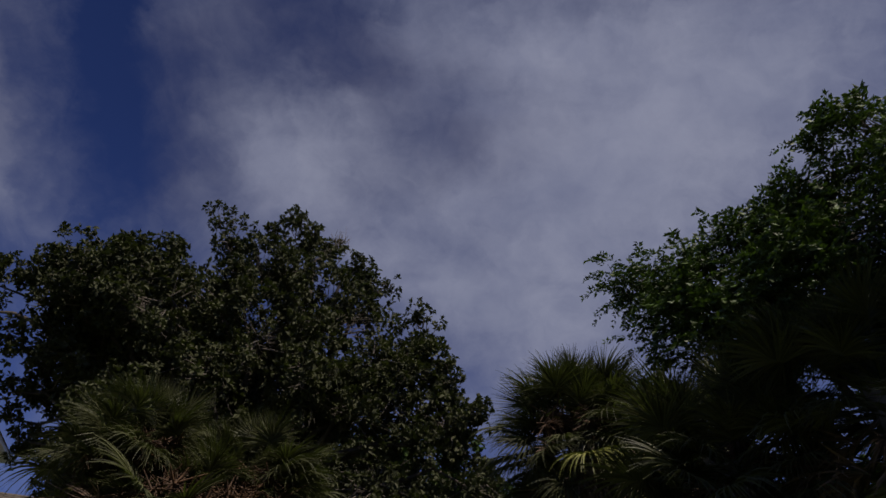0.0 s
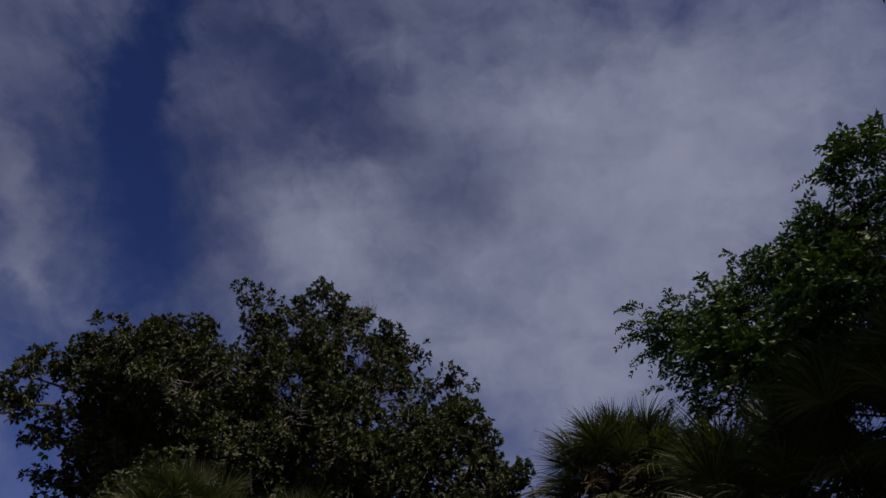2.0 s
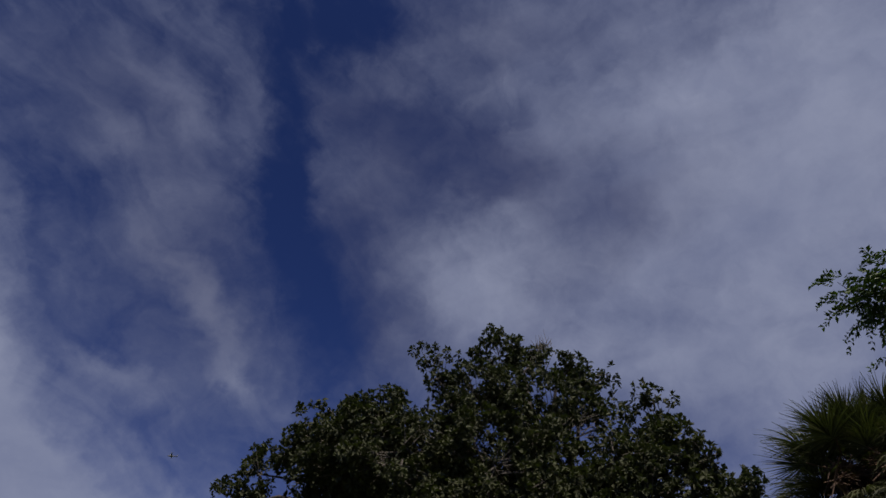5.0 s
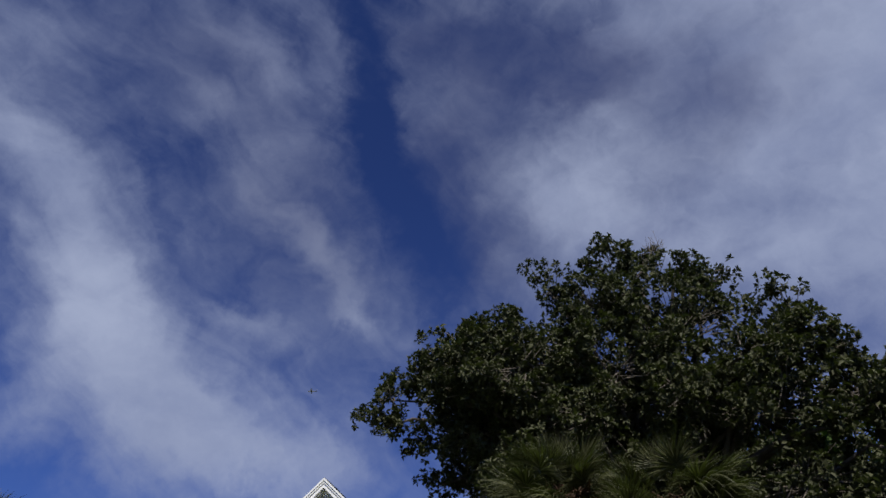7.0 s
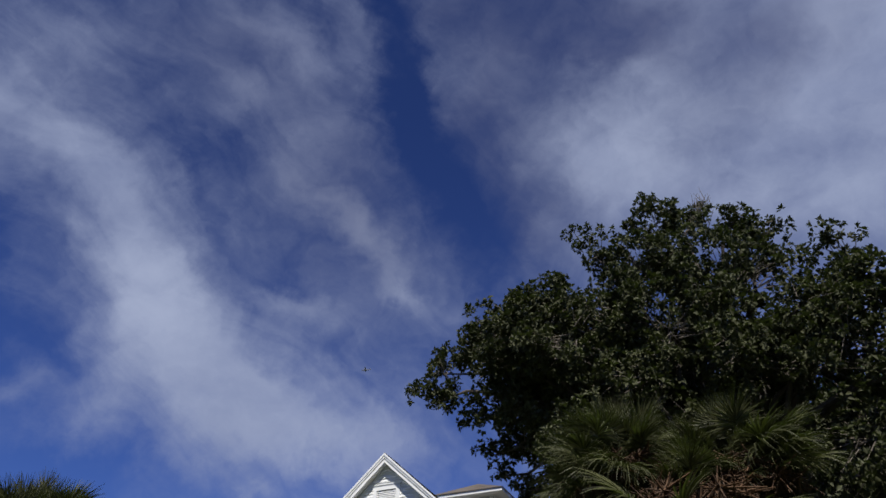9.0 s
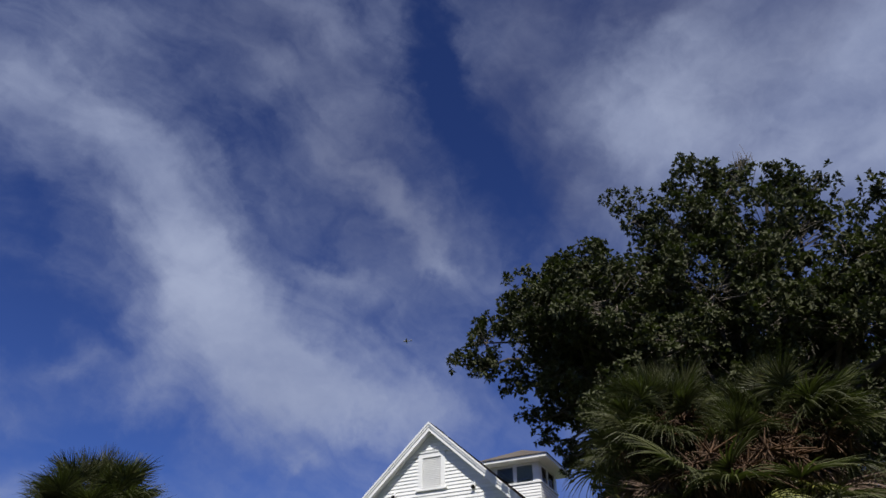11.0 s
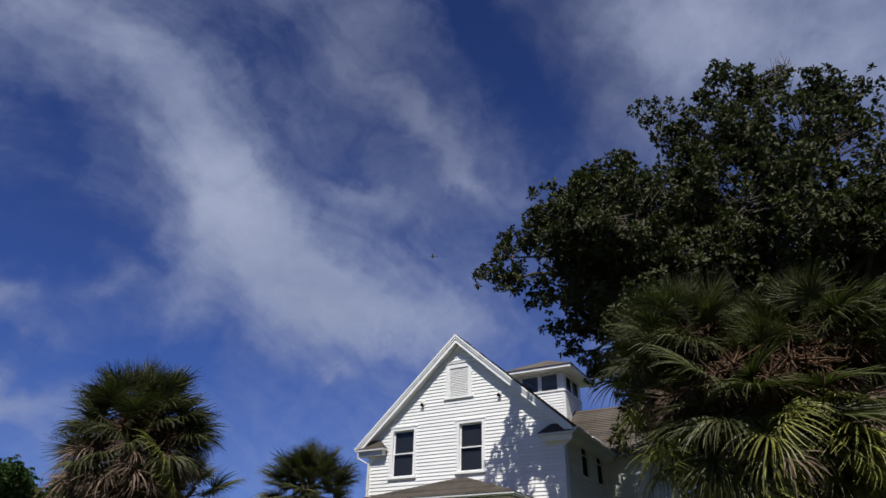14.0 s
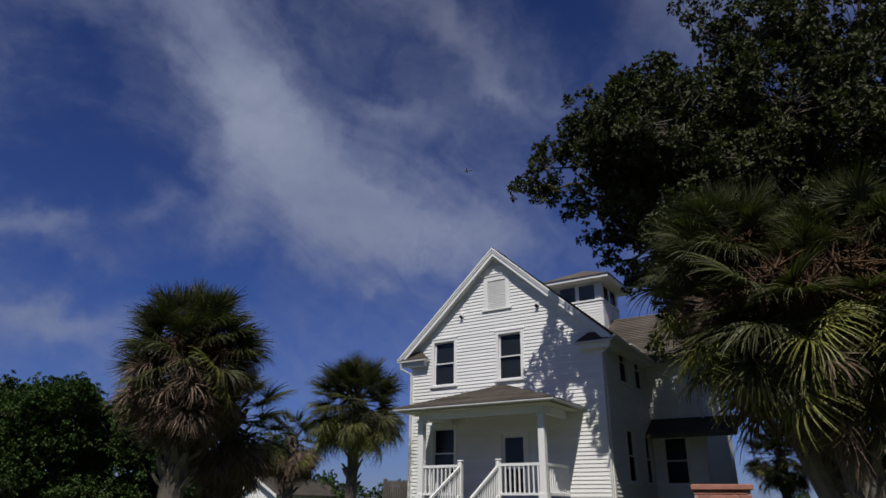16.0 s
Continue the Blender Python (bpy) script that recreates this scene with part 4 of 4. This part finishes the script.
# feathery tree beyond the palms
ASH = [
    (68.3, 36.4, 11.5, 0.35), (70.0, 35.0, 11.5, 0.5), (72.0, 33.5, 11.5, 0.7), (75.0, 34.5, 11.0, 0.75), (79.5, 36.0, 11.0, 0.85), (85.0, 37.0, 11.0, 1.0),
    (90.5, 39.5, 10.5, 1.0), (96.0, 40.0, 10.5, 1.2), (80.0, 32.5, 10.5, 1.1), (87.0, 33.0, 10.5, 1.3), (94.0, 34.5, 10.0, 1.5),
    (102.0, 39.0, 10.0, 1.7), (75.0, 30.0, 11.0, 1.0), (84.0, 28.0, 10.5, 1.4), (93.0, 29.0, 10.0, 1.5), (103.0, 31.0, 10.0, 1.7),
    # unseen boughs, added to throw shade on the palms
    (119.0, 52.0, 8.0, 1.8), (127.0, 50.0, 8.0, 2.0), (116.0, 42.0, 9.0, 1.6)]
broad_tree("pecan_tree", tuple(spot(91, 0, 11.5) - Vector((0, 0, 1.6))), tuple(spot(90, 18, 11.5)), [(spot(a, e, d), r) for a, e, d, r in ASH], 8, ASH_LEAF,
           "feathery bright green tree with drooping compound leaves", per_bough=66, clump=0.30, leaves=48, size=(0.12, 0.05), girth=0.3, spray=True)


# ---- palms ----
def fan(name, mat, blades, petiole, reach, droop, seed, spread=125, width=0.020, ragged=0.0):
    """A fan leaf: stalk along +x, then long folded blades that fan out and hang at their tips."""
    rng = np.random.default_rng(seed)
    verts, faces = [], []

    def strip(points, widths, side):
        first = len(verts)
        for p, w in zip(points, widths):
            verts.append(p - side * w), verts.append(p + side * w)
        for i in range(len(points) - 1):
            a = first + 2 * i
            faces.append((a, a + 1, a + 3, a + 2))

    stalk = [np.array([petiole * f, 0, -0.10 * petiole * f * f]) for f in (0, 0.35, 0.7, 1.0)]
    for turn in (np.array([0, 1.0, 0]), np.array([0, 0, 1.0])):
        strip(stalk, [0.022, 0.014, 0.011, 0.008], turn)
    hub = stalk[-1]
    for i in range(blades):
        f = (i + 0.5) / blades * 2 - 1
        a = radians(spread) * f + rng.normal() * 0.03
        far = reach * (0.72 + 0.28 * math.cos(a * 0.7)) * (0.88 + 0.2 * rng.random())
        way = np.array([math.cos(a), math.sin(a), 0.0])
        side = np.array([-math.sin(a) * 0.8, math.cos(a) * 0.8, 0.6 * (1 if i % 2 else -1)])
        side /= np.linalg.norm(side)
        hang = droop * (0.7 + 0.7 * rng.random()) + ragged * rng.normal()
        a += ragged * 0.5 * rng.normal()
        way = np.array([math.cos(a), math.sin(a), 0.0])
        root = hub + np.array([0.18 * reach * math.cos(a * 0.5) * (1 - abs(f)), 0, -0.03])
        line, p = [root], root
        for k in range(1, 6):
            s = (k - 0.5) / 5
            lift = 0.30 + 0.25 * abs(f) - 2.1 * hang * s
            p = p + (way * math.cos(lift) + np.array([0, 0, math.sin(lift)])) * far / 5
            line.append(p)
        strip(line, [width * 0.4, width * 0.9, width, width * 0.75, width * 0.4, 0.002], side)
    return bulk(name, np.array(verts), np.array(faces), mat)


FANS = [fan("frond", FROND, 64, 0.85, 0.62, 0.26, 21, spread=112, width=0.0105), fan("frond", FROND, 64, 0.92, 0.64, 0.42, 22, width=0.0105), fan("frond", FROND, 60, 0.95, 0.66, 0.68, 23, width=0.0105)]
PALE = [fan("frond", FROND_PALE, 56, 0.95, 0.68, 0.66, 24, width=0.011), fan("frond", FROND_PALE, 56, 0.9, 0.72, 0.84, 25, width=0.011)]
DRY = [fan("dry_frond", FROND_DEAD, 40, 0.72, 0.62, 0.42, 26, spread=48, width=0.012, ragged=0.3), fan("dry_frond", FROND_DEAD, 36, 0.68, 0.56, 0.5, 27, spread=34, width=0.012, ragged=0.36)]
bm = bmesh.new()
solid(bm, [(0.0, -0.085, 0.0), (0.10, -0.05, 0.17), (0.14, -0.028, 0.30), (0.09, -0.03, 0.30), (-0.03, -0.085, 0.0)], Y * 0.1)
for v in bm.verts:
    if v.co.y > 0:
        v.co.y = {True: 0.085}.get(v.co.z < 0.05, 0.045)
BOOT_MESH = mesh_of("boot", bm, BOOT)


def palm(az, d, crown_z, scale, seed, label, green=34, pale=8, dry=16, boots=0, girth=0.17, fruit=0, lean=0.0, depth=0.5, first=80, droop=106, skirt=1.0):
    """A cabbage palm at a bearing and distance: trunk, old leaf boots, green fans, pale lower fans and a dry skirt."""
    rng = np.random.default_rng(seed)
    foot = spot(az, 0, d) - Vector((0, 0, 1.6))
    tree = thing("palm_tree", Matrix.Translation(foot), label, "palm tree", "cabbage palms round the lawn")
    top = Vector((lean * crown_z, 0, crown_z))
    line = [Vector((0, 0, 0)).lerp(top, i / 9) + Vector((lean * 0.6 * math.sin(i / 3), 0, 0)) for i in range(10)]
    part("trunk", tube(bmesh.new(), line, [girth * (1.15 + 0.12 * math.sin(i * 2.3)) for i in range(10)], 14), BOOT, tree)
    for i in range(boots):
        f = 1 - 0.62 * i / boots
        spin = i * 137.5 + rng.normal() * 6
        p = Vector((0, 0, 0)).lerp(top, f)
        m = Matrix.Translation(p) @ pose(0, 0, 0, 0, 0, spin) @ Matrix.Translation((girth * 0.95, 0, -0.1)) @ pose(0, 0, 0, 0, 12 + rng.normal() * 10, 0) @ Matrix.Scale(0.9 + 0.4 * rng.random(), 4)
        part("boot", BOOT_MESH, BOOT, tree, m=m)
    total = green + pale + dry
    for i in range(total):
        spin = i * 137.5 + rng.normal() * 14
        if i < green:
            f = (i + 0.5) / green
            tilt = first - droop * f ** 0.7 + rng.normal() * 14
            mesh, name = FANS[min(2, int(f * 2.6 + rng.random() * 0.7))], "frond"
            rise = -0.5 * depth * f
        elif i < green + pale:
            tilt = -10 - 40 * rng.random()
            mesh, name = PALE[rng.integers(0, 2)], "frond"
            rise = -depth * (0.3 + 0.35 * rng.random())
        else:
            tilt = -22 - 58 * rng.random()
            mesh, name = DRY[rng.integers(0, 2)], "dry_frond"
            rise = -depth * (0.12 + 0.6 * rng.random())
        size = scale * (0.66 + 0.46 * rng.random() ** 0.7) * (skirt if name == "dry_frond" else 1.0)
        size *= 1.0 - 0.3 * max(0.0, min(1.0, (tilt - 20) / 55))
        m = Matrix.Translation(top + Vector((0, 0, rise + 0.2 * scale * tilt / 90))) @ pose(0, 0, 0, 0, 0, spin) @ pose(0, 0, 0, rng.normal() * (24 if name == "frond" else 45), -tilt, 0) @ Matrix.Scale(size, 4)
        part(name, mesh, FROND, tree, m=m)
    for i in range(fruit):
        # a drooping stalk with many dry side twigs
        way = units(rng, 1)[0]
        way[2] = abs(way[2]) * 0.6 + 0.35
        s = (0.25 + 0.75 * rng.random(160)) * 1.05 * scale
        hub = np.array(top) + way * s[:, None] - np.array([0, 0, 0.5]) * (s ** 2 / scale)[:, None] - np.array([0, 0, 0.3 * depth])
        ends = hub + rng.normal(size=(160, 3)) * 0.13 * scale - np.array([0, 0, 0.08])
        part("fruit_stalk", strips("fruit_stalk", FRUIT, hub, ends, 0.016, 0.007), FRUIT, tree, "rust-brown dry fruit stalk")
    return tree


palm(33.5, 9.8, 4.7, 0.82, 41, "cabbage palm before the oak with upright green fans", green=105, pale=2, dry=50, skirt=1.0, boots=40, fruit=34, lean=-0.34, depth=0.5, first=84, droop=84)
palm(36.0, 9.6, 4.65, 0.84, 52, "cabbage palm with a dark green head against the oak", green=90, pale=2, dry=50, skirt=1.0, boots=40, fruit=26, lean=-0.09, depth=0.5, first=84, droop=84)
palm(34.0, 9.2, 4.1, 1.02, 42, "cabbage palm with yellow-green lower fans and dry skirt", green=50, pale=34, dry=64, boots=60, fruit=34, lean=-0.2, depth=0.6, first=14, droop=46, skirt=1.12)
palm(62.8, 11.0, 6.6, 1.1, 43, "tall dark cabbage palm among other palms", green=120, pale=4, dry=60, boots=20, fruit=10, depth=0.8)
palm(68.5, 11.8, 6.5, 1.05, 49, "dark cabbage palm crowded by its neighbours", green=84, pale=2, dry=40, boots=0, fruit=4, depth=0.8)
palm(75.0, 8.6, 4.8, 1.15, 44, "cabbage palm with drooping silvery fans", green=90, pale=8, dry=50, boots=20, fruit=5, depth=0.8)
palm(87.0, 8.0, 5.2, 1.15, 45, "cabbage palm in deep shade under a feathery tree", green=84, pale=2, dry=46, fruit=5, depth=0.8)
palm(-21.0, 14.2, 4.8, 0.95, 46, "stout cabbage palm with brown fruit stalks and dry skirt", green=120, pale=10, dry=170, boots=70, girth=0.2, fruit=30, depth=1.2, droop=88, skirt=1.14)
palm(-17.3, 15.5, 3.6, 0.9, 47, "lower cabbage palm with ragged dry skirt", green=40, pale=8, dry=90, boots=30, skirt=1.15, depth=0.9, droop=90)
palm(-7.3, 24.0, 5.25, 1.2, 48, "round-headed cabbage palm beside the white house", green=130, pale=50, dry=40, boots=40, depth=1.0, droop=104, skirt=0.9)
palm(-12.3, 27.0, 4.1, 0.9, 50, "small half-dry cabbage palm by a shed", green=30, pale=6, dry=90, boots=20, depth=0.7, skirt=1.2)
palm(26.3, 32.0, 3.9, 1.0, 51, "far cabbage palm with green head behind the house", green=64, pale=20, dry=20, boots=20, depth=0.8)

# woods along the edge of the lawn
rng = np.random.default_rng(5)
for i in range(11):
    az = -46 + i * 3.2
    d = 38 + 3 * rng.random()
    top = (7.4 if i < 8 else 4.6) + 0.5 * rng.random()
    foot = spot(az, 0, d) - Vector((0, 0, 1.6))
    boughs = [(foot + Vector((rng.normal() * 1.5, rng.normal() * 1.2, (top - 1.0) * (0.12 + 0.88 * rng.random() ** 0.8))), 1.0 + 0.45 * rng.random()) for k in range(22)]
    broad_tree("broadleaf_tree", tuple(foot), tuple(foot + Vector((0, 0, 1.6))), boughs, 60 + i, WOOD_LEAF,
               "dense dark green broadleaf tree at the lawn's edge", per_bough=30, clump=0.42, leaves=42, size=(0.16, 0.095), girth=0.2)
# mostly hidden trees, added to keep sky light off the house's side and wing
for i, (az, d, top) in enumerate(((32, 30, 11.5), (37, 26, 13.6), (43, 26, 14.0), (49, 25, 12.4), (55, 24, 8.0), (61, 22, 7.6), (67, 22, 9.4), (73, 21, 9.6), (79, 21, 9.4), (85, 21, 9.8), (91, 21, 10.0), (97, 22, 10.2), (103, 22, 10.0), (109, 22, 10.0))):
    foot = spot(az, 0, d) - Vector((0, 0, 1.6))
    boughs = [(foot + Vector((rng.normal() * 1.3, rng.normal() * 1.2, 0.9 + (top - 2.2) * rng.random() ** 0.8)), 1.1 + 0.4 * rng.random()) for k in range(20)]
    broad_tree("broadleaf_tree", tuple(foot), tuple(foot + Vector((0, 0, 1.6))), boughs, 100 + i, WOOD_LEAF,
               "dense dark green broadleaf tree, added behind the palms to block sky light", per_bough=22, clump=0.45, leaves=26, size=(0.22, 0.13), girth=0.2)
# unseen trees added behind the camera: they cut low sky light and darken reflections
for i in range(15):
    az, d, top = 114 + 10.5 * i, 21 + 3 * rng.random(), 14.5 + 2.5 * rng.random()
    foot = spot(az, 0, d) - Vector((0, 0, 1.6))
    boughs = [(foot + Vector((rng.normal() * 1.6, rng.normal() * 1.3, 0.9 + (top - 2.2) * rng.random() ** 0.8)), 1.2 + 0.5 * rng.random()) for k in range(20)]
    broad_tree("broadleaf_tree", tuple(foot), tuple(foot + Vector((0, 0, 1.6))), boughs, 140 + i, WOOD_LEAF,
               "tall dense broadleaf tree, added out of view to block low sky light", per_bough=20, clump=0.5, leaves=20, size=(0.30, 0.18), girth=0.25)
for i, (az, d, top) in enumerate(((-19.5, 36, 3.4), (-16.0, 37, 3.6), (-10.2, 36, 3.2), (-5.6, 33, 2.9), (27.5, 40, 2.5), (31.0, 40, 2.8))):
    foot = spot(az, 0, d) - Vector((0, 0, 1.6))
    boughs = [(foot + Vector((rng.normal() * 1.4, rng.normal() * 0.8, top * (0.3 + 0.5 * rng.random()))), 0.6 + 0.3 * rng.random()) for k in range(9)]
    broad_tree("shrub", tuple(foot), tuple(foot + Vector((0, 0, 0.6))), boughs, 80 + i, WOOD_LEAF, "loose green shrub behind the lawn", per_bough=34, clump=0.3, leaves=24, size=(0.14, 0.08), girth=0.07)


# ---- small buildings and objects ----
shed = thing("shed", Matrix.Translation(spot(-14.6, 0, 34.0) - Vector((0, 0, 1.6))) @ pose(0, 0, 0, 0, 0, -32.5), "small white garden shed with grey shingled gable roof", "shed")
bm = bmesh.new()
solid(bm, [(-1.2, 0, 0), (1.2, 0, 0), (1.2, 0, 2.05), (0, 0, 2.7), (-1.2, 0, 2.05)], Y * 4.2)
part("wall", bm, PAINT, shed)
for s in (-1, 1):
    bm = bmesh.new()
    solid(bm, [(0, -0.22, 2.82), (s * 1.45, -0.22, 2.03), (s * 1.45, -0.22, 1.96), (0, -0.22, 2.74)], Y * 4.64)
    part("roof", bm, SHINGLE, shed)
    bm = bmesh.new()
    solid(bm, [(0, -0.25, 2.8), (s * 1.45, -0.25, 2.01), (s * 1.45, -0.25, 1.88), (0, -0.25, 2.67)], Y * 0.028)
    part("barge_board", bm, TRIM, shed)
part("door_leaf", boxed(-0.5, -0.04, 0.05, 0.5, -0.005, 1.95), TRIM, shed)

deck = thing("deck", Matrix.Translation(spot(-4.75, 0, 31.0) - Vector((0, 0, 1.6))) @ pose(0, 0, 0, 0, 0, -32.5), "weathered grey wooden deck with slatted railing", "deck")
part("platform", boxed(0.0, 0, 1.45, 3.0, 2.5, 1.6), GREY_WOOD, deck)
picket = mesh_of("slat", boxed(-0.045, -0.015, 1.62, 0.045, 0.015, 2.62), GREY_WOOD)
for i in range(24):
    part("slat", picket, GREY_WOOD, deck, m=pose(0.05 + 0.125 * i, 0.03, 0))
part("rail", boxed(0.0, 0.05, 2.45, 3.0, 0.10, 2.55), GREY_WOOD, deck)
for u in (0.06, 1.5, 2.94):
    part("post", boxed(u - 0.06, 0.05, 0, u + 0.06, 0.17, 2.7), GREY_WOOD, deck)

block = thing("brick_pier", Matrix.Translation(spot(21.9, 0, 14.0) - Vector((0, 0, 1.6))) @ pose(0, 0, 0, 0, 0, -19), "old pinkish red brick pier with a flat slab top", "brick pier")
part("core", boxed(-0.49, 0.01, 0, 0.49, 0.47, 1.92), MORTAR, block)
part("slab", boxed(-0.54, -0.05, 1.92, 0.54, 0.53, 2.02, bevel=0.012), RED_BLOCK, block)
brick = mesh_of("brick", boxed(-0.112, -0.004, 0.0, 0.112, 0.10, 0.064, bevel=0.006), RED_BLOCK)
for row in range(25):
    for k in range(4):
        u = -0.37 + 0.236 * k + (0.05 if row % 2 else -0.02)
        part("brick", brick, RED_BLOCK, block, m=pose(u, 0.0, 0.02 + row * 0.076))

# a small twin-engined aircraft far overhead
craft = thing("airplane", Matrix.Translation(spot(2.3, 28.14, 620)) @ pose(0, 0, 0, -4, 0, 82), "small straight-winged twin-engined airplane in flight", "airplane")
bm = bmesh.new()
tube(bm, [(0, -5.0, 0.3), (0, -3.2, 0.15), (0, -0.5, 0), (0, 2.2, 0), (0, 3.6, -0.05), (0, 4.1, -0.1)], [0.12, 0.4, 0.65, 0.65, 0.42, 0.1], 12)
part("fuselage", bm, PLANE_PAINT, craft)
bm = bmesh.new()
solid(bm, [(-5.6, -0.1, 0.5), (-5.6, 0.6, 0.5), (0, 1.2, 0.35), (5.6, 0.6, 0.5), (5.6, -0.1, 0.5), (0, -0.5, 0.35)], (0, 0, 0.14))
part("wing", bm, PLANE_PAINT, craft)
bm = bmesh.new()
solid(bm, [(-1.9, -4.9, 0.4), (-1.9, -4.4, 0.4), (0, -4.0, 0.4), (1.9, -4.4, 0.4), (1.9, -4.9, 0.4)], (0, 0, 0.08))
part("tailplane", bm, PLANE_PAINT, craft)
bm = bmesh.new()
solid(bm, [(-0.05, -5.0, 0.4), (-0.05, -3.9, 0.4), (-0.05, -4.7, 1.9), (-0.05, -5.2, 1.9)], (0.1, 0, 0))
part("fin", bm, PLANE_PAINT, craft)
for s in (-1.7, 1.7):
    part("engine", tube(bmesh.new(), [(s, -0.6, 0.4), (s, 0.6, 0.35), (s, 1.7, 0.35), (s, 1.9, 0.35)], [0.12, 0.34, 0.32, 0.08], 10), PLANE_PAINT, craft)

# ---- clapboards, the last and smallest pieces ----
clapboards(wall_front, X, -Y, 1.3, RIDGE - 0.1, gable_ends, [(a - 0.11, b - 0.075, c + 0.11, d + 0.145) for a, b, c, d in UP + LOW] + [(DOOR[0] - 0.11, 0, DOOR[2] + 0.11, DOOR[3] + 0.11), (VENT[0] - 0.15, VENT[1] - 0.08, VENT[2] + 0.15, VENT[3] + 0.2)])
clapboards(wing_front, X, -Y, 1.3, 6.5, lambda z: (WIDE + 0.03, WX), [(a - 0.11, b - 0.075, c + 0.11, d + 0.145) for a, b, c, d in wing_holes])
clapboards(wall_side, Y, X, 1.3, EAVE - 0.1, lambda z: (0.11, 4.5), [(a - 0.11, b - 0.075, c + 0.11, d + 0.145) for a, b, c, d in side_holes])
